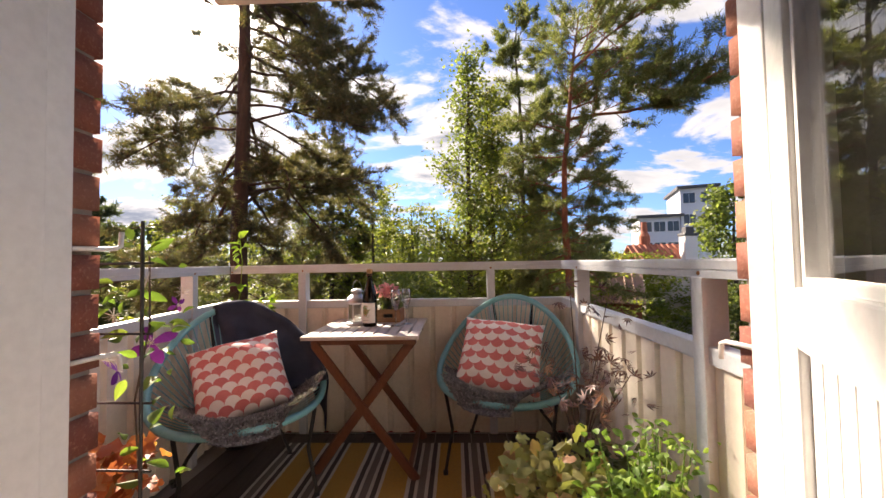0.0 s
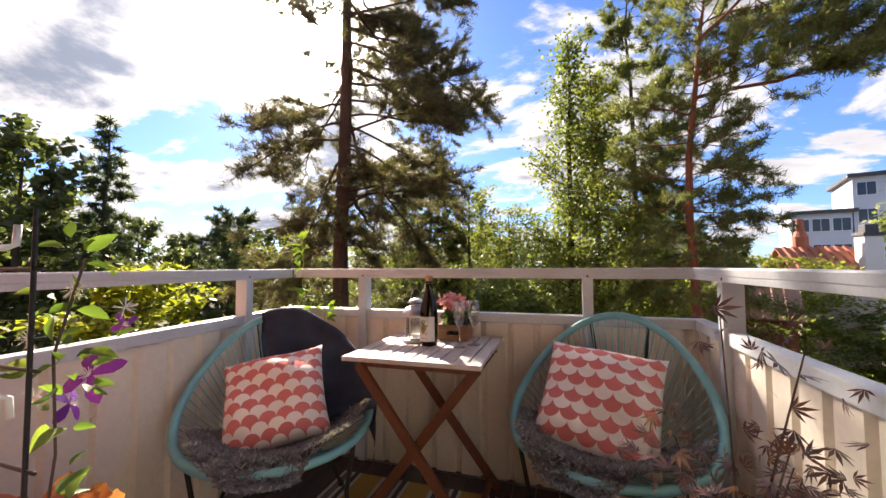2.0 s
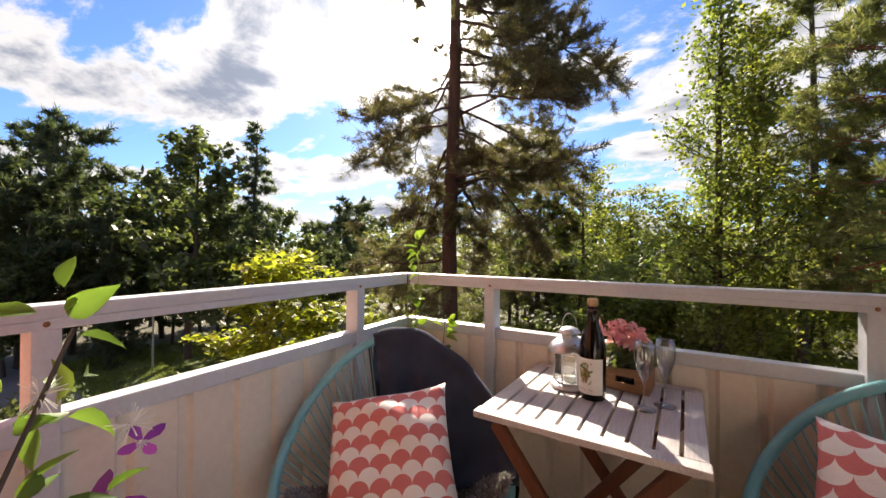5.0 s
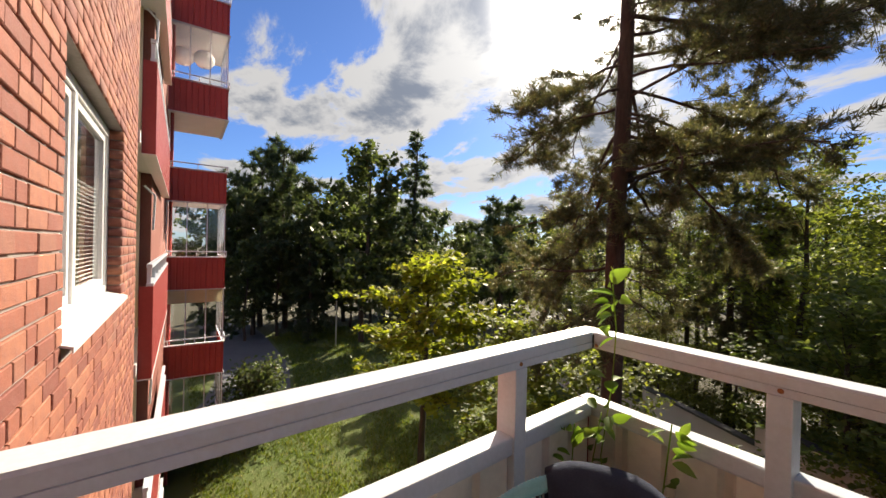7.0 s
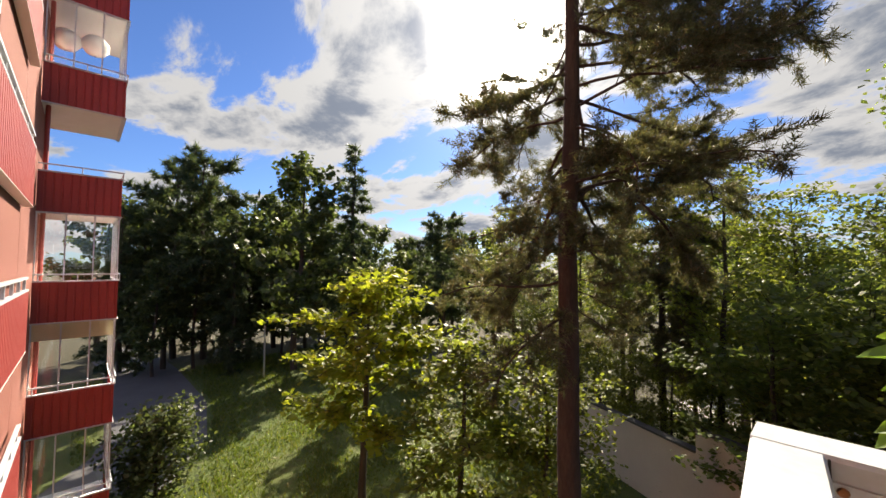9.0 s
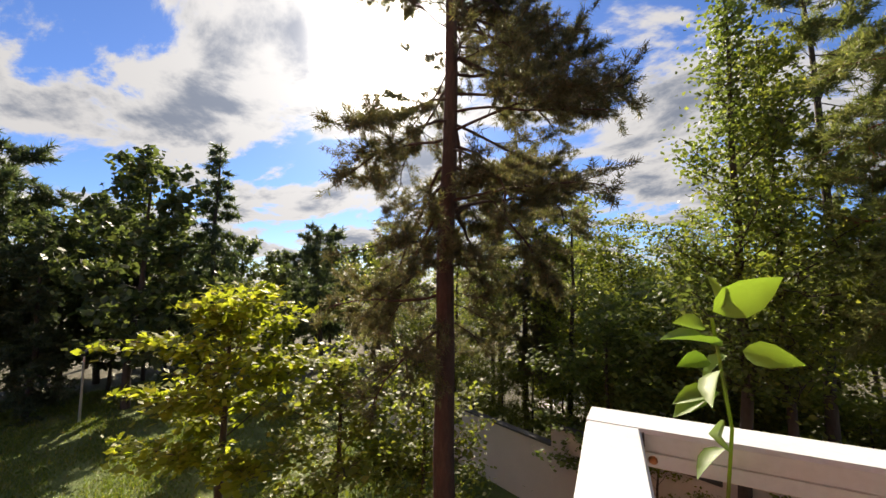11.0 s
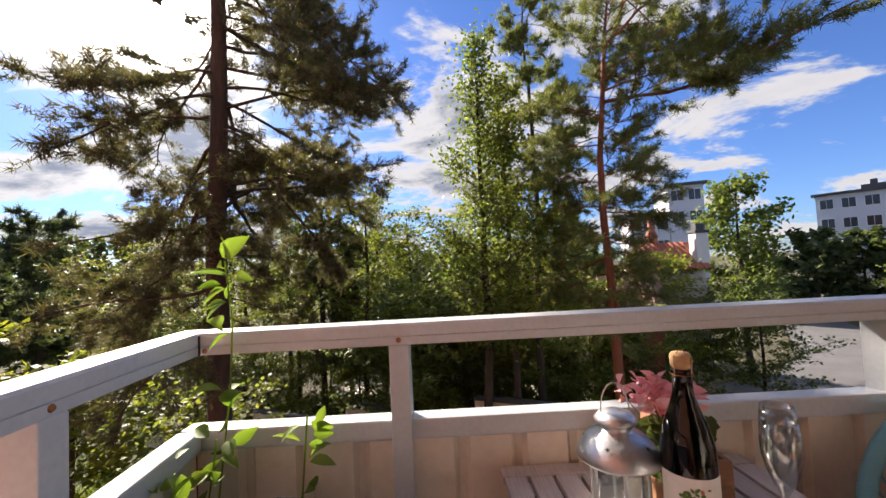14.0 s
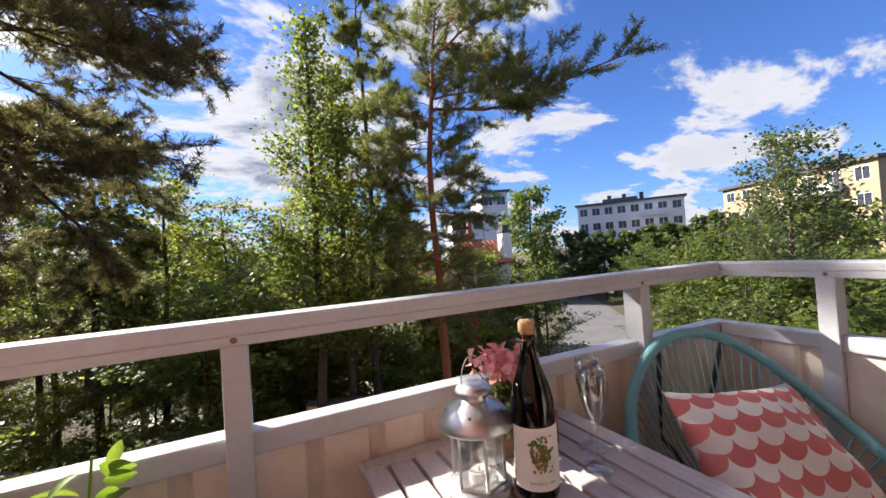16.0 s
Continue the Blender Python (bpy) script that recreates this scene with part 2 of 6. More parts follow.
BRICK = brick_material()
MORTAR = surface("lime_mortar", (0.23, 0.20, 0.18), (0.31, 0.27, 0.245), 8, 0.9, bump=0.5)
RAIL = surface("painted_aluminium", (0.55, 0.59, 0.63), (0.61, 0.65, 0.69), 5, 0.38, 0.0, 90, 0.05, 0.002, stain=(0.55, 0.52, 0.48))
SHEET = surface("cream_painted_sheet", (0.76, 0.70, 0.59), (0.81, 0.75, 0.65), 3, 0.5, 0.0, 40, 0.08, 0.003, stain=(0.60, 0.51, 0.39))
WHITE = surface("white_gloss_paint", (0.76, 0.75, 0.73), (0.80, 0.79, 0.77), 5, 0.35, 0.0, 50, 0.08, 0.002)
RED_SHEET = surface("falun_red_sheet", (0.31, 0.040, 0.035), (0.37, 0.055, 0.045), 1.2, 0.5, 0.0, 20, 0.05, 0.003)
CONCRETE = surface("grey_concrete", (0.30, 0.29, 0.27), (0.38, 0.37, 0.35), 3, 0.9, bump=0.4)
DECK = wood_material("dark_deck_boards", (0.05, 0.037, 0.030), (0.085, 0.063, 0.05))
SLAT = wood_material("weathered_acacia", (0.44, 0.40, 0.385), (0.68, 0.64, 0.62), (34, 1.6, 34), 0.6, 0.5)
LEGWOOD = wood_material("stained_acacia", (0.13, 0.045, 0.022), (0.20, 0.075, 0.035), (20, 20, 2), 0.5)
CORD = surface("aqua_pvc_cord", (0.17, 0.46, 0.52), (0.23, 0.53, 0.58), 20, 0.35, 0.0, 200, 0.2, 0.001)
BLACK = surface("black_powder_coat", (0.02, 0.02, 0.02), (0.03, 0.03, 0.03), 10, 0.45)
FLEECE = surface("charcoal_fleece", (0.066, 0.078, 0.118), (0.095, 0.112, 0.162), 14, 0.95, 0.0, 300, 0.5, 0.003)
WOOL = leaf_material("grey_sheepskin", (0.16, 0.165, 0.19), (0.27, 0.275, 0.31), (0.45, 0.455, 0.50), 0.12, 0.9)
SCALLOP = scallop_material()
RUG = rug_material()
CLEAR = glass_material()
THIN = thin_glass_material()
PLASTER = surface("beige_plaster", (0.56, 0.51, 0.45), (0.64, 0.59, 0.53), 0.8, 0.9, 0.0, 30, 0.3, 0.006)
BARK = surface("pine_bark", (0.050, 0.033, 0.027), (0.085, 0.053, 0.040), 5, 0.95, 0.0, 18, 1.0, 0.04, stretch=(1, 1, 0.35))
BARK_RED = surface("orange_pine_bark", (0.16, 0.060, 0.034), (0.25, 0.095, 0.048), 3, 0.9, 0.0, 18, 0.8, 0.03, stretch=(1, 1, 0.4))
BARK_DARK = surface("dark_bark", (0.045, 0.036, 0.028), (0.08, 0.065, 0.05), 4, 0.95, 0.0, 18, 0.8, 0.03, stretch=(1, 1, 0.35))
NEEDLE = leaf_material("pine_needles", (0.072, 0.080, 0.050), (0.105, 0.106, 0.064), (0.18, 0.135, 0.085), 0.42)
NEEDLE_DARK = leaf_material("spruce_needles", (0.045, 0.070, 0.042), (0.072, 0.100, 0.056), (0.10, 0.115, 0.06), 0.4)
# NEEDLE_B and LEAF_MID have sunlight mixed into their colour, LEAF_DARK has shade
NEEDLE_B = leaf_material("sun_toned_pine_needles", (0.095, 0.125, 0.055), (0.135, 0.155, 0.072), (0.19, 0.19, 0.09), 0.5)
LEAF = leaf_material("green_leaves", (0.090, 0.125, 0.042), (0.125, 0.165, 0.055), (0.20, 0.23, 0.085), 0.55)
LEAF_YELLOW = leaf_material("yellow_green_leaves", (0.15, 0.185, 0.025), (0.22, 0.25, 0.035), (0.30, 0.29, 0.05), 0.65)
LEAF_MID = leaf_material("sun_toned_green_leaves", (0.115, 0.145, 0.034), (0.155, 0.185, 0.045), (0.25, 0.26, 0.07), 0.6)
LEAF_DARK = leaf_material("shade_toned_leaves", (0.058, 0.082, 0.038), (0.085, 0.112, 0.050), (0.13, 0.15, 0.065), 0.45)
GROUND = ground_material()
CREAM = surface("cream_render", (0.66, 0.58, 0.40), (0.72, 0.64, 0.46), 2, 0.85)
CEILING_WHITE = surface("white_limewash", (0.74, 0.73, 0.70), (0.80, 0.79, 0.76), 2, 0.9)
STEEL = surface("galvanised_steel", (0.55, 0.55, 0.56), (0.68, 0.68, 0.69), 30, 0.40, 1.0, 120, 0.1, 0.001)
TERRACOTTA = surface("terracotta", (0.42, 0.17, 0.09), (0.50, 0.23, 0.13), 12, 0.85, bump=0.4)
BOTTLE = glass_material("dark_bottle_glass", (0.012, 0.009, 0.005))
PAPER = surface("paper_label", (0.74, 0.72, 0.66), (0.80, 0.78, 0.72), 10, 0.8)
CORK = surface("cork", (0.45, 0.28, 0.14), (0.58, 0.38, 0.20), 40, 0.9)
COPPER = surface("copper_foil", (0.30, 0.13, 0.05), (0.42, 0.20, 0.09), 30, 0.35, 0.8)
BOXWOOD = wood_material("brown_box_wood", (0.24, 0.115, 0.05), (0.36, 0.18, 0.085), (2, 20, 20), 0.55)
PINK = leaf_material("cyclamen_petals", (0.72, 0.31, 0.46), (0.80, 0.44, 0.57), (0.87, 0.60, 0.69), 0.35)
PURPLE = leaf_material("clematis_petals", (0.11, 0.012, 0.22), (0.15, 0.022, 0.28), (0.21, 0.04, 0.32), 0.15)
POT_GREEN = leaf_material("herb_leaves", (0.08, 0.15, 0.035), (0.13, 0.22, 0.05), (0.24, 0.32, 0.08), 0.45)
VINE = leaf_material("fresh_vine_leaves", (0.10, 0.18, 0.028), (0.15, 0.24, 0.04), (0.22, 0.29, 0.06), 0.45)
CORAL_LEAF = leaf_material("coral_bell_leaves", (0.34, 0.10, 0.06), (0.46, 0.19, 0.08), (0.30, 0.26, 0.14), 0.35)
LIME_LEAF = leaf_material("lime_bell_leaves", (0.15, 0.17, 0.06), (0.24, 0.22, 0.09), (0.27, 0.15, 0.09), 0.35)
ACER = leaf_material("purple_maple_leaves", (0.09, 0.050, 0.055), (0.14, 0.078, 0.080), (0.20, 0.09, 0.065), 0.25)
STEM = surface("dark_stem", (0.07, 0.05, 0.04), (0.12, 0.09, 0.06), 30, 0.8)
WHITE_HOUSE = surface("white_render", (0.62, 0.64, 0.68), (0.68, 0.70, 0.74), 0.4, 0.9)
OCHRE = surface("ochre_render", (0.34, 0.26, 0.16), (0.40, 0.31, 0.19), 0.4, 0.9)
ROOF_DARK = surface("dark_roof_sheet", (0.05, 0.05, 0.055), (0.08, 0.08, 0.085), 0.5, 0.6)
ROOF_OLD = surface("weathered_roof_tiles", (0.26, 0.15, 0.11), (0.34, 0.22, 0.17), 3, 0.85)
GRASS = leaf_material("grass_blades", (0.08, 0.125, 0.022), (0.125, 0.165, 0.032), (0.21, 0.21, 0.06), 0.4)
ROOF_TILE = surface("red_roof_tiles", (0.36, 0.11, 0.06), (0.46, 0.16, 0.09), 3, 0.8)
WINDOW_DARK = surface("dark_window_glass", (0.03, 0.035, 0.045), (0.05, 0.055, 0.065), 1, 0.1)
YELLOW_CLOTH = surface("yellow_blind_cloth", (0.70, 0.62, 0.36), (0.76, 0.68, 0.42), 3, 0.9)
ASPHALT = surface("asphalt", (0.10, 0.10, 0.105), (0.14, 0.14, 0.14), 0.6, 0.9, 0.0, 30, 0.4, 0.01)

# ---- mesh helpers ----


def part(name, bm, material, parent=None, label="", smooth=False):
    """Links a bmesh as one mesh object, under a thing or a part where one is given."""
    me = bpy.data.meshes.new(name)
    bm.to_mesh(me)
    bm.free()
    for m in material if isinstance(material, (list, tuple)) else [material]:
        me.materials.append(m)
    if smooth:
        me.polygons.foreach_set("use_smooth", [True] * len(me.polygons))
    ob = new(name, me)
    ob.parent = parent
    return tagged(ob, label)


def thing(name, at, label, category, group="", kind="", rz=0.0):
    ob = new(name)
    ob.empty_display_size = 0.1
    ob.matrix_basis = pose(*at, 0, 0, rz)
    return tagged(ob, label, category, group, kind)


def box(bm, x0, x1, y0, y1, z0, z1, bevel=0.0):
    vs = bmesh.ops.create_cube(bm, size=1.0, matrix=Matrix.Translation(((x0 + x1) / 2, (y0 + y1) / 2, (z0 + z1) / 2)) @ Matrix.Diagonal((abs(x1 - x0), abs(y1 - y0), abs(z1 - z0), 1)))["verts"]
    if bevel:
        es = list({e for v in vs for e in v.link_edges})
        bmesh.ops.bevel(bm, geom=es, offset=bevel, segments=2, affect="EDGES", profile=0.6)
    return bm


def boxes(*rows, bevel=0.0):
    bm = bmesh.new()
    for r in rows:
        box(bm, *r, bevel=bevel)
    return bm


def bar(bm, p, q, w, h, bevel=0.0):
    """A straight bar of section w x h from p to q."""
    p, q = Vector(p), Vector(q)
    m = (q - p).to_track_quat("Z", "Y").to_matrix().to_4x4()
    vs = bmesh.ops.create_cube(bm, size=1.0, matrix=Matrix.Translation((p + q) / 2) @ m @ Matrix.Diagonal((w, h, (q - p).length, 1)))["verts"]
    if bevel:
        bmesh.ops.bevel(bm, geom=list({e for v in vs for e in v.link_edges}), offset=bevel, segments=2, affect="EDGES")
    return bm


def tube(bm, pts, radii, n=8, closed=False, caps=True):
    pts = [Vector(p) for p in pts]
    if isinstance(radii, (int, float)):
        radii = [radii] * len(pts)
    rings, side = [], None
    for i, p in enumerate(pts):
        a = pts[i - 1] if (i or closed) else p
        b = pts[(i + 1) % len(pts)] if (i + 1 < len(pts) or closed) else p
        d = (b - a).normalized()
        if side is None:
            side = d.orthogonal().normalized()
        side = (side - d * side.dot(d)).normalized()
        up = d.cross(side)
        rings.append([bm.verts.new(p + radii[i] * (math.cos(2 * math.pi * k / n) * side + math.sin(2 * math.pi * k / n) * up)) for k in range(n)])
    for i in range(len(rings) if closed else len(rings) - 1):
        a, b = rings[i], rings[(i + 1) % len(rings)]
        for k in range(n):
            bm.faces.new((a[k], a[(k + 1) % n], b[(k + 1) % n], b[k]))
    if caps and not closed:
        bm.faces.new(rings[0][::-1])
        bm.faces.new(rings[-1])
    return bm


def lathe(bm, profile, n=24, at=(0, 0, 0)):
    rings = []
    for r, z in profile:
        rings.append([bm.verts.new((at[0] + max(r, 1e-4) * math.cos(2 * math.pi * k / n), at[1] + max(r, 1e-4) * math.sin(2 * math.pi * k / n), at[2] + z)) for k in range(n)])
    for a, b in zip(rings, rings[1:]):
        for k in range(n):
            bm.faces.new((a[k], a[(k + 1) % n], b[(k + 1) % n], b[k]))
    return bm


def from_arrays(name, verts, faces, material, parent=None, smooth=False):
    """A mesh from numpy arrays: verts (n, 3), faces (m, k)."""
    me = bpy.data.meshes.new(name)
    m, k = faces.shape
    me.vertices.add(len(verts))
    me.vertices.foreach_set("co", np.ascontiguousarray(verts, dtype=np.float32).ravel())
    me.loops.add(m * k)
    me.loops.foreach_set("vertex_index", np.ascontiguousarray(faces, dtype=np.int32).ravel())
    me.polygons.add(m)
    me.polygons.foreach_set("loop_start", np.arange(0, m * k, k, dtype=np.int32))
    if smooth:
        me.polygons.foreach_set("use_smooth", np.ones(m, dtype=bool))
    me.update(calc_edges=True)
    me.materials.append(material)
    ob = new(name, me)
    ob.parent = parent
    return ob


def structure(name, bm, material, label, category):
    return tagged(part(name, bm, material), label, category, kind="structure")

# ---- the balcony's structure ----
GROUND_Z, WALL_Y, STOREY = -6.5, 2.68, 2.82
IN_X0, IN_X1, IN_Y = -1.69, 0.47, 4.28          # inner faces of the railing
SILL_TOP, RAIL_TOP, RAIL_H = 0.865, 1.10, 0.052
SKEW = (-1.563 - IN_X0) / (IN_Y - WALL_Y)      # the west side runs in towards the wall


def west_x(y):
    """The inner face of the west railing."""
    return IN_X0 + SKEW * (IN_Y - y)


structure("floor", boxes((IN_X0 - 0.07, IN_X1 + 0.07, WALL_Y, IN_Y + 0.07, -0.20, -0.012)), CONCRETE, "grey concrete balcony slab under dark boards", "floor")
structure("ceiling", boxes((IN_X0 - 0.1, IN_X1 + 0.1, WALL_Y, 4.30, 2.875, 3.03)), CEILING_WHITE, "pale concrete underside of the balcony above", "ceiling")


def corrugated(length, z0, z1, pitch=0.155, depth=0.018, thick=0.004):
    """An upright sheet along x with a trapezoid profile, front towards -y."""
    bm = bmesh.new()
    xs = []
    x = 0.0
    while x < length - 1e-4:
        for f, d in ((0.0, 0), (0.70, 0), (0.78, 1), (0.92, 1)):
            if x + f * pitch < length:
                xs.append((x + f * pitch, d * depth))
        x += pitch
    xs.append((length, 0))
    rows = []
    for off in (0.0, thick):
        rows.append([[bm.verts.new((a, d + off, z)) for a, d in xs] for z in (z0, z1)])
    for (lo, hi), flip in zip(rows, (False, True)):
        for i in range(len(xs) - 1):
            f = (lo[i], lo[i + 1], hi[i + 1], hi[i])
            bm.faces.new(f[::-1] if flip else f)
    for i in range(len(xs) - 1):
        bm.faces.new((rows[0][1][i], rows[0][1][i + 1], rows[1][1][i + 1], rows[1][1][i]))
    return bm


def top_rail(p, q, out):
    """Capped hollow rail between two inner corners; out: the side away from the balcony."""
    p, q, out = Vector(p), Vector(q), Vector(out)
    d = (q - p).normalized()
    bm = bmesh.new()
    up = Vector((0, 0, 1))
    h = RAIL_H
    prof = [(0.0, -h), (0.0, -0.0325), (0.0035, -0.0315), (0.0035, -0.0295), (0.0, -0.0285), (0.0, -0.006), (0.004, 0.0), (0.074, 0.0), (0.078, -0.004), (0.078, -h)]
    a = [bm.verts.new(p - d * 0 + out * o + up * z) for o, z in prof]
    b = [bm.verts.new(q + out * o + up * z) for o, z in prof]
    n = len(prof)
    for i in range(n):
        bm.faces.new((a[i], b[i], b[(i + 1) % n], a[(i + 1) % n]))
    bm.faces.new(a), bm.faces.new(b[::-1])
    bmesh.ops.recalc_face_normals(bm, faces=bm.faces)
    return bm


def railing():
    rail = thing("balcony_railing", (0, 0, 0), "grey-white aluminium balcony railing with cream corrugated panels", "railing", kind="structure")
    x0, x1, y, z = IN_X0, IN_X1, IN_Y, RAIL_TOP
    o = 0.078
    # top rails, mitred by butting the side rails against the front one
    part("top_rail", top_rail((x0 - o, y, z), (x1 + o, y, z), (0, 1, 0)), RAIL, rail)
    west = Vector((west_x(WALL_Y + 0.005), WALL_Y + 0.005, z))
    part("top_rail", top_rail((x0, y - 0.001, z), west, (-1, 0, 0)), RAIL, rail)
    part("top_rail", top_rail((x1, WALL_Y + 0.005, z), (x1, y - 0.001, z), (1, 0, 0)), RAIL, rail)
    # the bracket where two rails meet
    part("corner_bracket", boxes((x0 + 0.001, x0 + 0.004, y - 0.004, y - 0.0005, z - RAIL_H, z - 0.004)), BLACK, rail, "dark joint")
    s, under = SILL_TOP, z - RAIL_H + 0.001
    for r in ((x0 - 0.06, x1 + 0.06, y + 0.012, y + 0.068, s - 0.05, s), (x1 + 0.004, x1 + 0.06, WALL_Y + 0.01, y + 0.011, s - 0.05, s)):
        part("sill_rail", boxes(r, bevel=0.006), RAIL, rail)
    run = y + 0.011 - WALL_Y - 0.01
    yaw = math.degrees(math.atan(SKEW))
    sill = part("sill_rail", boxes((-0.06, -0.004, -run, 0, s - 0.05, s), bevel=0.006), RAIL, rail)
    sill.matrix_basis = pose(x0, y + 0.011, 0, 0, 0, yaw)

    def bolt(m):
        part("bolt", lathe(bmesh.new(), [(0.0, 0.004), (0.0045, 0.0032), (0.0065, 0.0), (0.0065, -0.004)], 10), COPPER, rail).matrix_basis = m

    for py in (2.91, 3.905):
        post = part("post", boxes((-0.062, 0.004, -0.024, 0.024, 0.0, under), bevel=0.003), RAIL, rail)
        post.matrix_basis = pose(west_x(py), py, 0, 0, 0, yaw)
        bolt(pose(west_x(py), py, z - 0.040, 0, 90, 0))
    for py in (3.968, 2.915):
        part("post", boxes((x1 - 0.008, x1 + 0.062, py - 0.024, py + 0.024, 0.0, under), bevel=0.003), RAIL, rail)
        bolt(pose(x1, py, z - 0.040, 0, -90, 0))
    for px in (-1.206, 0.022):
        part("post", boxes((px - 0.024, px + 0.024, y - 0.008, y + 0.062, 0.0, under), bevel=0.003), RAIL, rail)
        bolt(pose(px, y, z - 0.040, 90, 0, 0))
    bolt(pose(x0 + 0.014, y, z - 0.042, 90, 0, 0))
    top = s - 0.045
    for a, b in ((x0 - 0.02, -1.23), (-1.182, -0.002), (0.046, x1 + 0.02)):
        p = part("panel", corrugated(b - a, 0.0125, top, 0.14), SHEET, rail, "cream corrugated sheet")
        p.matrix_basis = pose(a, y + 0.018, 0)
    for a, b in ((WALL_Y + 0.012, 2.884), (2.936, 3.88), (3.93, y + 0.012)):
        p = part("panel", corrugated(b - a, 0.0125, top, 0.14), SHEET, rail, "cream corrugated sheet")
        p.matrix_basis = pose(west_x(a) - 0.018, a, 0, 0, 0, 90 + yaw)
    for a, b in ((WALL_Y + 0.012, 2.89), (2.94, 3.943), (3.993, y + 0.012)):
        p = part("panel", corrugated(b - a, 0.0125, top, 0.13), SHEET, rail, "cream corrugated sheet")
        p.matrix_basis = pose(x1 + 0.018, b, 0, 0, 0, -90)
    # red outer cladding
    for r in ((x0 - 0.075, x1 + 0.075, y + 0.070, y + 0.078, -0.12, s - 0.06), (x1 + 0.070, x1 + 0.078, WALL_Y + 0.01, y + 0.069, -0.12, s - 0.06)):
        part("outer_panel", boxes(r), RED_SHEET, rail, "red painted sheet")
    side = part("outer_panel", boxes((-0.078, -0.070, -run, 0.056, -0.12, s - 0.06)), RED_SHEET, rail, "red painted sheet")
    side.matrix_basis = pose(x0, y + 0.011, 0, 0, 0, yaw)
    return rail


railing()
above = part("upper_parapet", corrugated(IN_X1 - IN_X0 + 0.2, 2.91, 3.70, 0.11), RED_SHEET)
above.matrix_basis = pose(IN_X0 - 0.1, 4.31, 0)
tagged(above, "dark red corrugated parapet of the balcony above", "parapet", kind="structure")
deck = thing("floor_boards", (0, 0, 0), "dark stained wooden floor boards of the balcony", "floor", kind="structure")
bx = IN_X0
while bx < IN_X1 - 0.02:
    e = min(bx + 0.112, IN_X1 - 0.001)
    part("board", boxes((bx, e - 0.006, max(WALL_Y + 0.005, IN_Y - (bx - IN_X0) / SKEW if bx < -1.56 else 0), IN_Y - 0.002, -0.011, 0.012), bevel=0.002), DECK, deck)
    bx += 0.112

DOOR_X0, DOOR_X1, DOOR_H = -1.006, 0.403, 2.12
# ---- the room behind ----
structure("room_floor", boxes((-2.6, 2.0, -1.6, WALL_Y, -0.20, -0.01)), wood_material("oak_parquet", (0.22, 0.13, 0.07), (0.30, 0.19, 0.10)), "oak parquet floor of the room", "floor")
structure("room_ceiling", boxes((-2.6, 2.0, -1.6, 2.42, 2.5, 2.6)), WHITE, "white ceiling of the room", "ceiling")
structure("wall_west", boxes((-2.6, -2.5, -1.5, 2.42, 0, 2.5)), WHITE, "white painted wall of the room", "wall")
# opening added out of view so that sky light reaches the left door leaf
structure("wall_east", boxes((1.9, 2.0, -1.5, -0.3, 0, 2.5), (1.9, 2.0, 1.2, 2.42, 0, 2.5), (1.9, 2.0, -0.3, 1.2, 0, 0.9), (1.9, 2.0, -0.3, 1.2, 2.15, 2.5)), WHITE, "white painted wall of the room with an unseen opening added for sky light", "wall")
structure("wall_south", boxes((-2.6, 2.0, -1.6, -1.5, 0, 2.5)), WHITE, "white painted wall of the room", "wall")

# ---- window and wall openings of the facade ----
WIN = (-5.46, -3.40, 0.90, 2.36)
LOG = (-12.6, -6.72)                              # the neighbour's recessed balconies


def facade():
    """The wall behind the bricks, with the door, the window and the loggias cut out."""
    y0, y1 = 2.42, WALL_Y - 0.012
    e = 0.012
    rows = [
        (LOG[1] + e, WIN[0] - e, -9.0, 12.0), (WIN[1] + e, DOOR_X0 - e, -9.0, 12.0), (DOOR_X1 + e, 9.0, -9.0, 12.0),
        (WIN[0] - e, WIN[1] + e, -9.0, WIN[2] - 0.06), (WIN[0] - e, WIN[1] + e, WIN[3] + e, 12.0),
        (DOOR_X0 - e, DOOR_X1 + e, -9.0, -0.21), (DOOR_X0 - e, DOOR_X1 + e, DOOR_H + e, 12.0),
    ]
    bm = bmesh.new()
    for a, b, c, d in rows:
        box(bm, a, b, y0, y1, c, d)
    return structure("wall_north", bm, MORTAR, "mortar bed of the red brick facade", "wall")


WALL = facade()


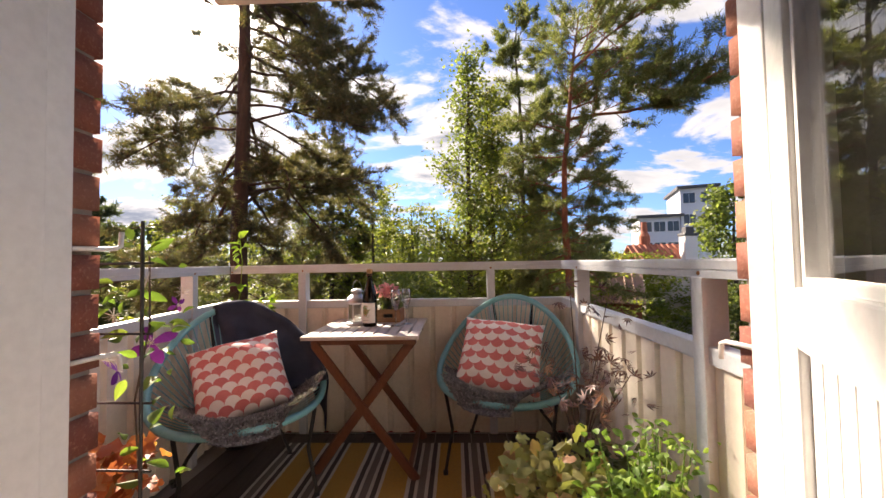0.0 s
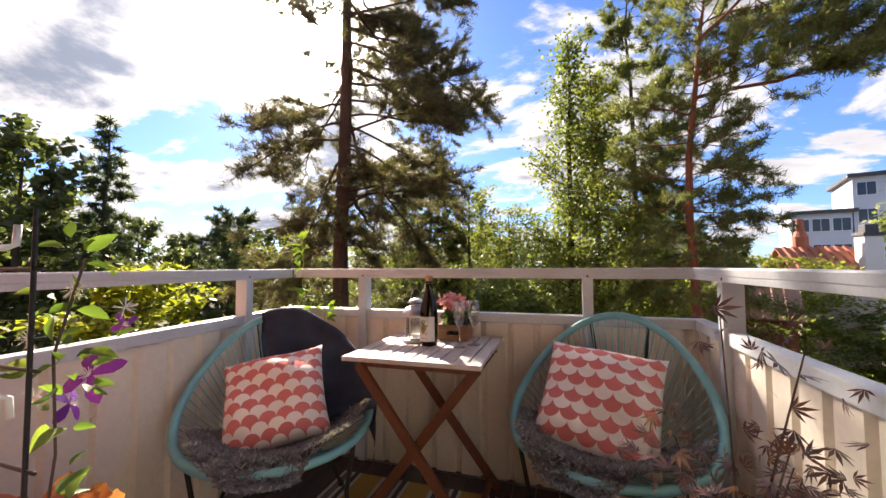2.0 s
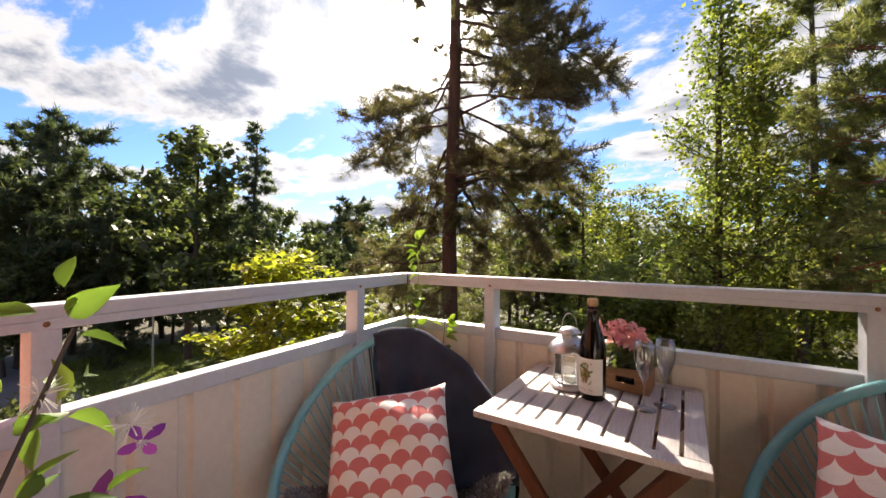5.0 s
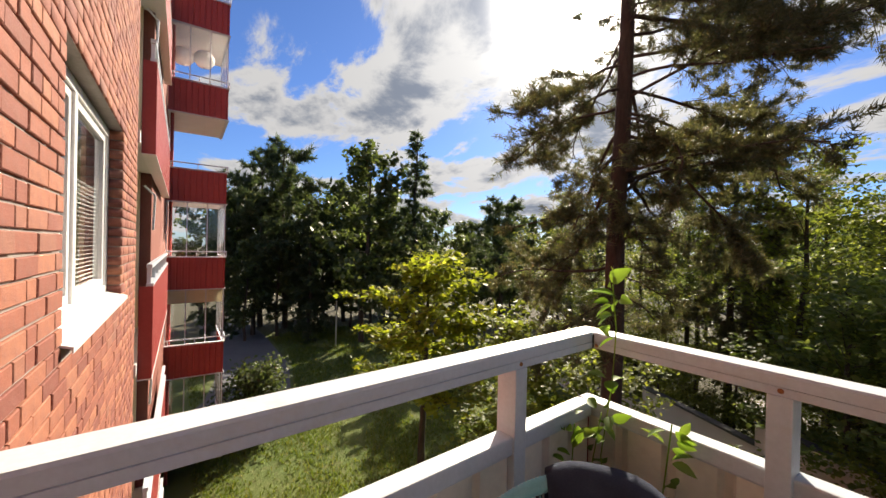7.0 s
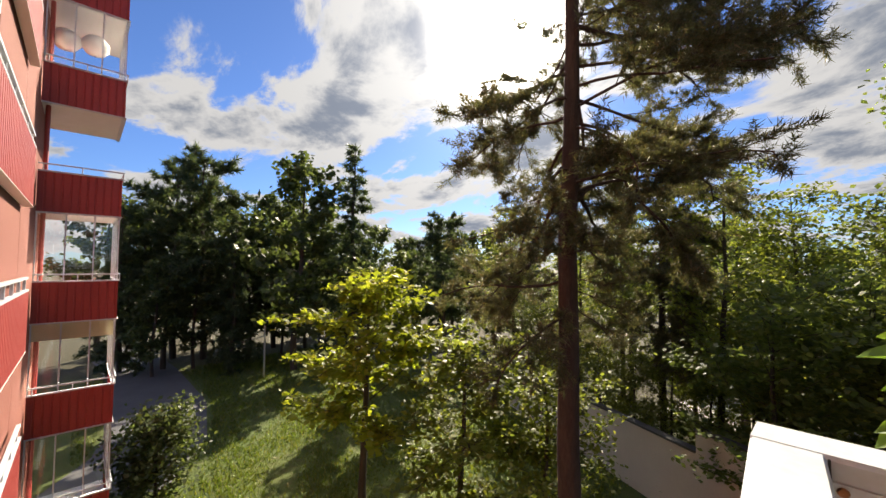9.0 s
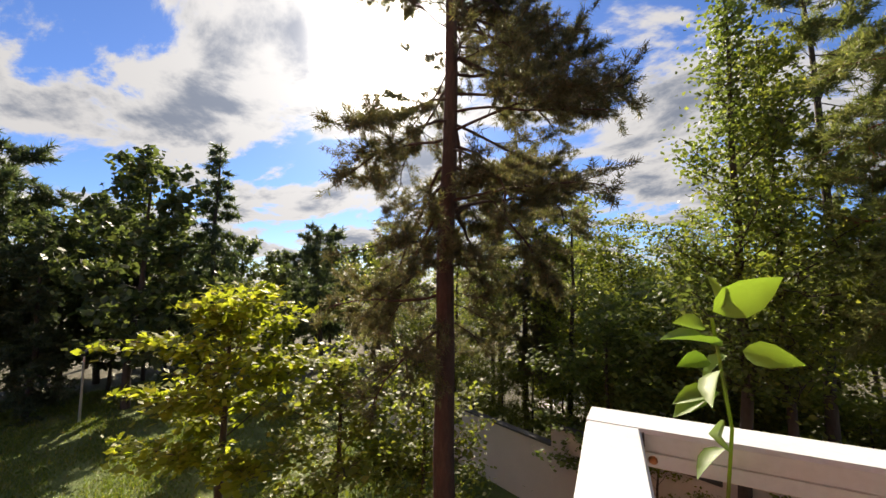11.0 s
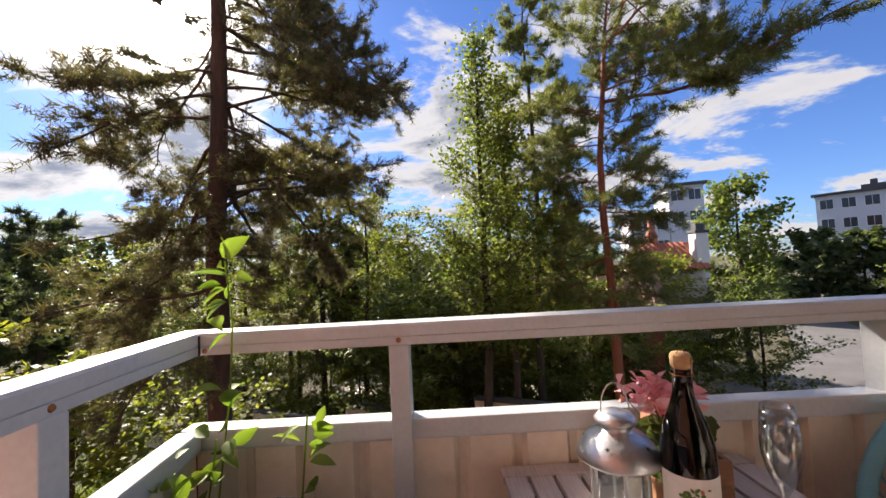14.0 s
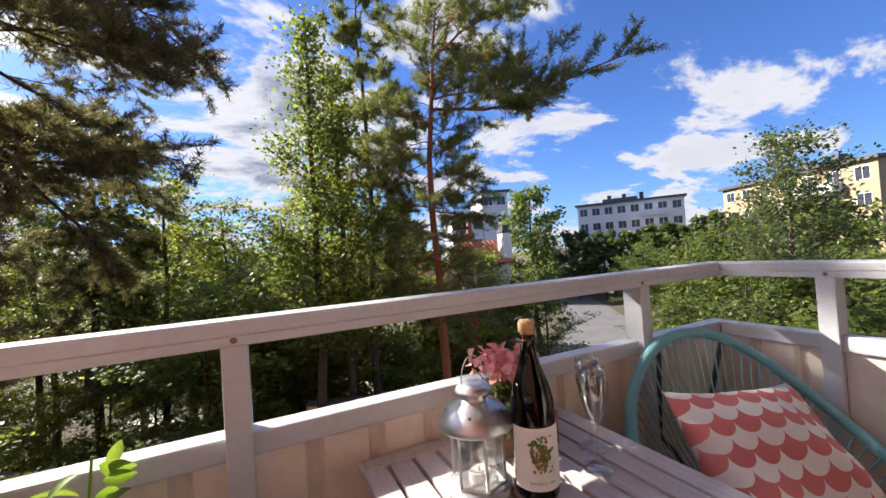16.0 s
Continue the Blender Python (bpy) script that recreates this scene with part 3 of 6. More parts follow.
def window_unit():
    x0, x1, z0, z1 = WIN
    w = thing("window_1", (0, 0, 0), "white framed window with half-drawn blinds in the brick facade", "window", kind="structure")
    y = WALL_Y - 0.13
    for r in ((x0, x0 + 0.07, z0, z1), (x1 - 0.07, x1, z0, z1), (x0 + 0.07, x1 - 0.07, z1 - 0.07, z1), (x0 + 0.07, x1 - 0.07, z0, z0 + 0.07)):
        part("window_frame", boxes((r[0], r[1], y - 0.06, y + 0.03, r[2], r[3]), bevel=0.006), WHITE, w)
    mx = x0 + 0.07 + 0.62 * (x1 - x0 - 0.14)
    part("mullion", boxes((mx - 0.035, mx + 0.035, y - 0.06, y + 0.03, z0 + 0.07, z1 - 0.07), bevel=0.006), WHITE, w)
    for a, b in ((x0 + 0.07, mx - 0.035), (mx + 0.035, x1 - 0.07)):
        for r in ((a + 0.003, a + 0.06, z0 + 0.073, z1 - 0.073), (b - 0.06, b - 0.003, z0 + 0.073, z1 - 0.073), (a + 0.06, b - 0.06, z1 - 0.13, z1 - 0.073), (a + 0.06, b - 0.06, z0 + 0.073, z0 + 0.13)):
            part("casement", boxes((r[0], r[1], y - 0.034, y + 0.012, r[2], r[3]), bevel=0.005), WHITE, w)
        pane = part("pane", boxes((a, b, y - 0.02, y - 0.014, z0 + 0.07, z1 - 0.07)), CLEAR, w, "clear window glass")
        pane.visible_shadow = False
        for k in range(26):
            zz = z0 + 0.1 + k * 0.032
            part("blind_slat", boxes((a + 0.02, b - 0.02, y - 0.062, y - 0.036, zz, zz + 0.003)), WHITE, w)
    s = bmesh.new()
    pts = [(y + 0.03, z0 + 0.01), (WALL_Y + 0.045, z0 - 0.035), (WALL_Y + 0.045, z0 - 0.065), (WALL_Y + 0.04, z0 - 0.065), (WALL_Y + 0.036, z0 - 0.045), (y + 0.03, z0 - 0.004)]
    a = [s.verts.new((x0 - 0.02, yy, zz)) for yy, zz in pts]
    b = [s.verts.new((x1 + 0.02, yy, zz)) for yy, zz in pts]
    for i in range(len(pts)):
        j = (i + 1) % len(pts)
        s.faces.new((a[i], b[i], b[j], a[j]))
    s.faces.new(a[::-1]), s.faces.new(b)
    bmesh.ops.recalc_face_normals(s, faces=s.faces)
    part("window_sill", s, WHITE, w, "white sheet-metal sill")
    # the room's dimness is painted: a dark grey board closes the view
    structure("window_room", boxes((x0, x1, 1.9, 1.92, z0 - 0.3, z1 + 0.2)), surface("dim_room_grey", (0.10, 0.10, 0.10), (0.16, 0.16, 0.16)), "dark grey board in place of the dim room behind the window", "wall")


window_unit()


def door_leaf(width, height=2.06):
    """A door leaf in its own plane: x from the hinge, y its thickness."""
    d = thing("balcony_door", (0, 0, 0), "white wooden balcony door with a glass upper half, standing open", "door", "open balcony doors")
    t = 0.05
    rows = [(0, 0.10, 0.0, height), (width - 0.10, width, 0.0, height), (0.10, width - 0.10, height - 0.10, height), (0.10, width - 0.10, 0.955, 1.045), (0.10, width - 0.10, 0.0, 0.16)]
    for i, (a, b, c, e) in enumerate(rows):
        part("stile" if i < 2 else "rail", boxes((a, b, -t / 2, t / 2, c, e), bevel=0.004), WHITE, d)
    for i, (a, b, c, e) in enumerate(((0.10, 0.115, 1.045, height - 0.10), (width - 0.115, width - 0.10, 1.045, height - 0.10), (0.115, width - 0.115, 1.045, 1.06))):
        part("glazing_bead", boxes((a, b, -0.016, 0.016, c, e), bevel=0.003), WHITE, d)
    part("pane", boxes((0.114, width - 0.114, -0.003, 0.003, 1.058, height - 0.102)), CLEAR, d, "clear glass").visible_shadow = False
    n = int((width - 0.2) / 0.045)
    for k in range(n):
        a = 0.10 + k * (width - 0.2) / n
        part("bead_board", boxes((a + 0.002, a + (width - 0.2) / n - 0.002, -0.012, 0.012, 0.16, 0.955), bevel=0.004), WHITE, d)
    return d


frame_door = thing("door_1", (0, 0, 0), "white painted frame of the balcony door", "door frame", kind="structure")
fy0, fy1 = 2.46, 2.606
for a, b, c, e in ((DOOR_X0 - 0.055, DOOR_X0 + 0.002, 0.0, DOOR_H + 0.012), (DOOR_X1 - 0.022, DOOR_X1 + 0.045, 0.0, DOOR_H + 0.012), (DOOR_X0 + 0.002, DOOR_X1 - 0.022, DOOR_H - 0.05, DOOR_H)):
    part("jamb", boxes((a, b, fy0, fy1, c, e), bevel=0.004), WHITE, frame_door)
for a, b in ((DOOR_X0 + 0.002, DOOR_X0 + 0.016), (DOOR_X1 - 0.036, DOOR_X1 - 0.022)):
    part("stop", boxes((a, b, 2.54, 2.60, 0.0, DOOR_H - 0.05), bevel=0.003), WHITE, frame_door)
part("threshold", boxes((DOOR_X0 + 0.017, DOOR_X1 - 0.037, fy0, WALL_Y + 0.03, -0.008, 0.03), bevel=0.006), LEGWOOD, frame_door)
leaf = door_leaf(0.64)
leaf.matrix_basis = pose(DOOR_X1 - 0.035, 2.50, 0.012, 0, 0, 180 + 62)
leaf2 = copy_thing(leaf, pose(DOOR_X0 + 0.041, 2.505, 0.012, 0, 0, 270))

# ---- furniture ----


def folding_table():
    t = thing("folding_table", (-0.683, 3.988, 0), "weathered slatted acacia folding table with crossed stained legs", "table")
    w, d, z = 0.586, 0.592, 0.745
    part("end_board", boxes((-w / 2, w / 2, -d / 2, -d / 2 + 0.045, z - 0.02, z), bevel=0.004), SLAT, t)
    part("end_board", boxes((-w / 2, w / 2, d / 2 - 0.045, d / 2, z - 0.02, z), bevel=0.004), SLAT, t)
    n = 10
    for k in range(n):
        a = -w / 2 + k * w / n
        part("slat", boxes((a + 0.0045, a + w / n - 0.0045, -d / 2 + 0.0462, d / 2 - 0.0462, z - 0.019, z - 0.001), bevel=0.0025), SLAT, t)
    for y in (-0.2, 0.2):
        part("apron", boxes((-w / 2 + 0.02, w / 2 - 0.02, y - 0.012, y + 0.012, z - 0.06, z - 0.021), bevel=0.003), LEGWOOD, t)
    for y, s in ((-0.225, 1), (0.225, 1), (-0.175, -1), (0.175, -1)):
        part("leg", bar(bmesh.new(), (-0.25 * s, y, z - 0.05), (0.27 * s, y, 0.014), 0.024, 0.042, 0.004), LEGWOOD, t)
    for s, y in ((1, 0.215), (-1, 0.165)):
        part("stretcher", bar(bmesh.new(), (0.235 * s, -y, 0.075), (0.235 * s, y, 0.075), 0.022, 0.035, 0.003), LEGWOOD, t)
    return t


def ring_point(a, grow=1.0):
    """The egg-shaped rim of the string chair, facing -y."""
    s, c = math.cos(a), math.sin(a)
    half = 0.368 * (1 - 0.06 * s)
    y = 0.325 * s - 0.055 * s * s
    z = 0.55 + 0.22 * s + 0.11 * s * s
    return Vector((half * c * grow, y, z))


def string_chair():
    ch = thing("string_chair", (0, 0, 0), "round aqua string chair with a black steel frame", "chair", "string chairs by the table")
    n = 72
    rim = [ring_point(2 * math.pi * k / n) for k in range(n)]
    bm = bmesh.new()
    dense = [ring_point(2 * math.pi * k / 520) for k in range(520)]
    tube(bm, dense, [0.0165 + (0.0016 if k % 2 else -0.0004) for k in range(520)], 8, closed=True)
    part("rim", bm, CORD, ch, "aqua cord wound round the rim", smooth=True)
    hub = Vector((0, 0.02, 0.35))
    inner = [hub + Vector((0.13 * math.sin(2 * math.pi * k / n), 0.10 * math.cos(2 * math.pi * k / n), 0.035 * math.cos(2 * math.pi * k / n))) for k in range(n)]
    part("seat_ring", tube(bmesh.new(), inner, 0.008, 6, closed=True), BLACK, ch)
    for k in range(n):
        mid = (rim[k] + inner[k]) / 2 + Vector((0, 0.015, -0.02))
        part("string", tube(bmesh.new(), [rim[k], mid, inner[k]], 0.0028, 5), CORD, ch)
    # black frame: a bent loop up the back and three splayed legs
    for sx in (-1, 1):
        part("back_brace", tube(bmesh.new(), [inner[0] + Vector((sx * 0.05, 0, -0.01)), Vector((sx * 0.09, 0.32, 0.52)), ring_point(sx * 0.35) - Vector((0, 0.0, 0.014))], 0.008, 6), BLACK, ch)
        part("leg", tube(bmesh.new(), [ring_point(sx * 2.35) - Vector((0, 0, 0.012)), Vector((sx * 0.25, -0.22, 0.24)), Vector((sx * 0.28, -0.25, 0.03))], 0.009, 6), BLACK, ch)
        part("leg", tube(bmesh.new(), [inner[n // 4 if sx > 0 else 3 * n // 4], Vector((sx * 0.22, 0.18, 0.16)), Vector((sx * 0.27, 0.24, 0.03))], 0.009, 6), BLACK, ch)
        part("foot", lathe(bmesh.new(), [(0.0, 0), (0.014, 0), (0.014, 0.018), (0.0, 0.02)], 8, (sx * 0.28, -0.25, 0.02)), BLACK, ch)
        part("foot", lathe(bmesh.new(), [(0.0, 0), (0.014, 0), (0.014, 0.018), (0.0, 0.02)], 8, (sx * 0.27, 0.24, 0.02)), BLACK, ch)
    return ch


def cushion(seed, label, half=0.203, hang=False):
    """A plump square cushion, its face towards -y, standing on its lower edge."""
    rnd = random.Random(seed)
    n = 26
    bm = bmesh.new()
    uv = bm.loops.layers.uv.new("UVMap")
    grids = []
    ph = [rnd.uniform(0, 6.3) for _ in range(6)]
    for side in (-1, 1):
        g = []
        for i in range(n + 1):
            row = []
            for j in range(n + 1):
                u, v = 2 * i / n - 1, 2 * j / n - 1
                pin = 1 - 0.07 * (1 - abs(u) ** 2.5) * abs(v) ** 3
                pin2 = 1 - 0.07 * (1 - abs(v) ** 2.5) * abs(u) ** 3
                puff = 0.085 * ((1 - u * u) * (1 - v * v)) ** 0.42
                wrinkle = 0.012 * math.sin(4.2 * u + ph[0] + 2 * math.sin(2 * v + ph[1])) * (1 - u * u) + 0.006 * math.sin(5.5 * v + 3 * u + ph[2])
                edge = min(1.0, 6 * min(1 - abs(u), 1 - abs(v)))
                row.append(bm.verts.new((half * u * pin2, side * (puff + wrinkle * edge * (1 if side < 0 else 0.3)), half + half * v * pin)) if side < 0 or 0 < i < n and 0 < j < n else grids[0][i][j])
            g.append(row)
        grids.append(g)
        for i in range(n):
            for j in range(n):
                q = (g[i][j], g[i + 1][j], g[i + 1][j + 1], g[i][j + 1])
                try:
                    f = bm.faces.new(q if side < 0 else q[::-1])
                except ValueError:
                    continue
                for l, (a, b) in zip(f.loops, ((i, j), (i + 1, j), (i + 1, j + 1), (i, j + 1)) if side < 0 else ((i, j + 1), (i + 1, j + 1), (i + 1, j), (i, j))):
                    l[uv].uv = (a / n, 1 - b / n if hang else b / n)
    bmesh.ops.recalc_face_normals(bm, faces=bm.faces)
    ob = part("cushion", bm, SCALLOP, None, smooth=True)
    return tagged(ob, label, "cushion", "scallop cushions on the chairs")


def sheepskin(label):
    """A shaggy hide over the seat: a curved base and many short locks."""
    rng = np.random.default_rng(5)
    n = 19000
    a = rng.uniform(0, 2 * np.pi, n)
    r = np.sqrt(rng.uniform(0, 1, n))
    wob = 1 + 0.10 * np.sin(3 * a + 1) + 0.06 * np.sin(7 * a)
    px = 0.30 * r * np.cos(a) * wob
    py = -0.20 + 0.23 * r * np.sin(a) * wob
    base = 0.39 + 1.2 * px ** 2 + 0.5 * (py - 0.02) ** 2 * (py < 0.02) + 0.45 * np.maximum(py - 0.05, 0)
    # the front edge hangs over the rim
    over = np.clip(-py - 0.36, 0, 0.05)
    base = base - 1.8 * over
    p = np.stack([px, py, base + 0.015], 1)
    d = np.stack([rng.normal(0, 0.6, n) + px * 2, rng.normal(0, 0.6, n) - 0.3, rng.uniform(0.3, 1.0, n) - over * 8], 1)
    d /= np.linalg.norm(d, axis=1)[:, None]
    length = rng.uniform(0.010, 0.021, n)[:, None]
    side = np.cross(d, rng.normal(0, 1, (n, 3)))
    side /= np.linalg.norm(side, axis=1)[:, None]
    w = rng.uniform(0.0022, 0.0042, n)[:, None]
    curl = rng.normal(0, 0.35, (n, 3))
    mid = p + d * length * 0.55
    tip = mid + (d + curl) * length * 0.45
    verts = np.stack([p - side * w, p + side * w, mid + side * w, mid - side * w, tip], 1).reshape(-1, 3)
    k = np.arange(n)[:, None] * 5
    ob = thing("sheepskin", (0, 0, 0), label, "sheepskin", "sheepskins on the chairs")
    quads = np.concatenate([np.concatenate([k, k + 1, k + 2], 1), np.concatenate([k, k + 2, k + 3], 1), np.concatenate([k + 3, k + 2, k + 4], 1)], 0)
    from_arrays("fleece", verts, quads, WOOL, ob)
    # the hide beneath
    bm = bmesh.new()
    rows = []
    for i in range(9):
        rr = i / 8
        ring = []
        for j in range(36):
            aa = 2 * math.pi * j / 36
            ww = 1 + 0.10 * math.sin(3 * aa + 1) + 0.06 * math.sin(7 * aa)
            x, y = 0.295 * rr * math.cos(aa) * ww, -0.20 + 0.225 * rr * math.sin(aa) * ww
            z = 0.39 + 1.2 * x * x + (0.5 * (y - 0.02) ** 2 if y < 0.02 else 0) + 0.45 * max(y - 0.05, 0) - 1.8 * min(0.05, max(0, -y - 0.36))
            ring.append(bm.verts.new((x, y, z + 0.008)))
        rows.append(ring)
    for p0, p1 in zip(rows, rows[1:]):
        for j in range(36):
            try:
                bm.faces.new((p0[j], p0[(j + 1) % 36], p1[(j + 1) % 36], p1[j]))
            except ValueError:
                pass
    part("hide", bm, WOOL, ob)
    return ob


def blanket():
    """A fleece throw hung over the back of the chair, local to the chair."""
    bm = bmesh.new()
    n, m = 34, 30
    g = []
    for i in range(n + 1):
        row = []
        for j in range(m + 1):
            a = -0.30 + 2.2 * j / m            # along the rim, over its top
            t = i / n                            # from behind, over the rim, down the inside
            rim = ring_point(a)
            hub = Vector((0, 0.02, 0.35))
            inn = (hub - rim).normalized()
            nrm = Vector((0, -0.62, 0.78))
            out = (rim - hub) - nrm * (rim - hub).dot(nrm)
            out.normalize()
            R = 0.025
            fold = 0.016 * math.sin(6 * a + 4 * t) + 0.010 * math.sin(13 * a - 6 * t) + 0.005 * math.sin(24 * t + 3 * a)
            if t < 0.3:
                q = rim + out * (R + 0.008 + fold * 0.5) + Vector((0, 0.12, -1)).normalized() * (0.3 - t) * 0.9
            elif t < 0.42:
                w = (t - 0.3) / 0.12 * math.pi
                q = rim + out * R * math.cos(w) + nrm * R * math.sin(w) + out * (0.008 + fold * 0.5) * (1 - w / math.pi)
            else:
                k = t - 0.42
                q = rim - out * R + inn * k * 0.66 + nrm * (min(1, k * 5) * (0.030 + fold))
            row.append(bm.verts.new(q))
        g.append(row)
    for i in range(n):
        for j in range(m):
            bm.faces.new((g[i][j], g[i + 1][j], g[i + 1][j + 1], g[i][j + 1]))
    bmesh.ops.solidify(bm, geom=bm.faces[:], thickness=0.008)
    return tagged(part("blanket", bm, FLEECE, None, smooth=True), "charcoal fleece blanket thrown over the chair back", "blanket")


folding_table()
CH_L, CH_R = pose(-1.245, 3.66, 0.0, 0, 0, 37), pose(0.07, 3.965, 0.0, 0, 0, -17)
chair = string_chair()
chair.matrix_basis = CH_L
copy_thing(chair, CH_R)
s1 = sheepskin("shaggy grey sheepskin on the seat of the string chair")
s1.matrix_basis = CH_L
copy_thing(s1, CH_R)
c1 = cushion(1, "cushion with a coral and white scallop print, leaning beside a blanket")
c1.matrix_basis = CH_L @ pose(0.0, -0.20, 0.43, -43, -10, -4)
c2 = cushion(2, "plump cushion with a coral and white scallop print on the sheepskin", 0.228, True)
c2.matrix_basis = CH_R @ pose(-0.03, -0.20, 0.415, -42, 5, 4)
blanket().matrix_basis = CH_L
rug = bmesh.new()
box(rug, -1.25, 0.10, 2.95, 4.14, 0.0125, 0.02, 0.002)
tagged(part("rug", rug, RUG), "flat woven rug with yellow, white and black stripes", "rug")


# ---- on the table ----
TZ = 0.745


def bottle():
    b = thing("bottle", (-0.697, 3.995, TZ), "dark glass bottle of sparkling drink with a floral paper label", "bottle")
    part("glass_body", lathe(bmesh.new(), [(0.0, 0.004), (0.036, 0.0), (0.041, 0.006), (0.0415, 0.15), (0.040, 0.175), (0.033, 0.205), (0.022, 0.235), (0.0155, 0.26), (0.0145, 0.285), (0.0165, 0.287), (0.0165, 0.295), (0.0145, 0.297), (0.0, 0.297)], 32), BOTTLE, b, "dark green-brown glass", True)
    part("stopper", lathe(bmesh.new(), [(0.0, 0.297), (0.0125, 0.297), (0.0125, 0.300), (0.0165, 0.302), (0.0165, 0.318), (0.014, 0.323), (0.0, 0.324)], 20), CORK, b, "cork stopper", True)
    bm = bmesh.new()
    for k in range(4):
        a = k * math.pi / 2 + 0.4
        tube(bm, [(0.0172 * math.cos(a), 0.0172 * math.sin(a), 0.286), (0.0176 * math.cos(a), 0.0176 * math.sin(a), 0.318), (0.006 * math.cos(a), 0.006 * math.sin(a), 0.3265)], 0.0007, 4)
    tube(bm, [(0.0172 * math.cos(k * 0.4), 0.0172 * math.sin(k * 0.4), 0.288) for k in range(16)], 0.0009, 4, closed=True)
    part("wire_cage", bm, COPPER, b, "copper-coloured wire cage")
    label = bmesh.new()
    cols = []
    for k in range(25):
        a = math.radians(-90 - 78 + 156 * k / 24 - 22)
        cols.append([label.verts.new((0.0421 * math.cos(a), 0.0421 * math.sin(a), z)) for z in (0.022, 0.135)])
    for p, q in zip(cols, cols[1:]):
        label.faces.new((p[0], q[0], q[1], p[1]))
    lab = part("paper_label", label, PAPER, b, "white paper label", True)
    rng = random.Random(3)
    for name, mat, count in (("printed_leaf", POT_GREEN, 110), ("printed_flower", CORAL_LEAF, 44)):
        art = bmesh.new()
        for _ in range(count):
            u, v = rng.gauss(0, 0.0115), 0.088 + rng.gauss(0, 0.019)
            if abs(u) > 0.024 or abs(v - 0.088) > 0.033:
                continue
            w, h, t = rng.uniform(0.0016, 0.0034), rng.uniform(0.0025, 0.005), rng.uniform(0, 6.3)
            ring = []
            for i in range(6):
                e = i * math.pi / 3
                du, dv = w * math.cos(e), h * math.sin(e)
                uu, vv = u + du * math.cos(t) - dv * math.sin(t), v + du * math.sin(t) + dv * math.cos(t)
                a = math.radians(-112) + uu / 0.0421
                ring.append(art.verts.new((0.0424 * math.cos(a), 0.0424 * math.sin(a), vv)))
            art.faces.new(ring)
        part(name, art, mat, lab)
    return b


def written(text, size, material, parent, m):
    cu = bpy.data.curves.new("lettering", "FONT")
    cu.body, cu.size, cu.align_x, cu.extrude = text, size, "CENTER", 0.0001
    tmp = bpy.data.objects.new("lettering", cu)
    me = bpy.data.meshes.new_from_object(tmp)
    bpy.data.objects.remove(tmp)
    me.materials.append(material)
    ob = new("lettering", me)
    ob.parent = parent
    ob.matrix_basis = m
    return ob


wine = bottle()
for k, ch in enumerate("SPARKLING"):
    a = math.radians(-112) + (k - 4) * 0.0056 / 0.0421
    written(ch, 0.0072, BLACK, wine, pose(0.0424 * math.cos(a), 0.0424 * math.sin(a), 0.034, 90, 0, math.degrees(a) + 90))


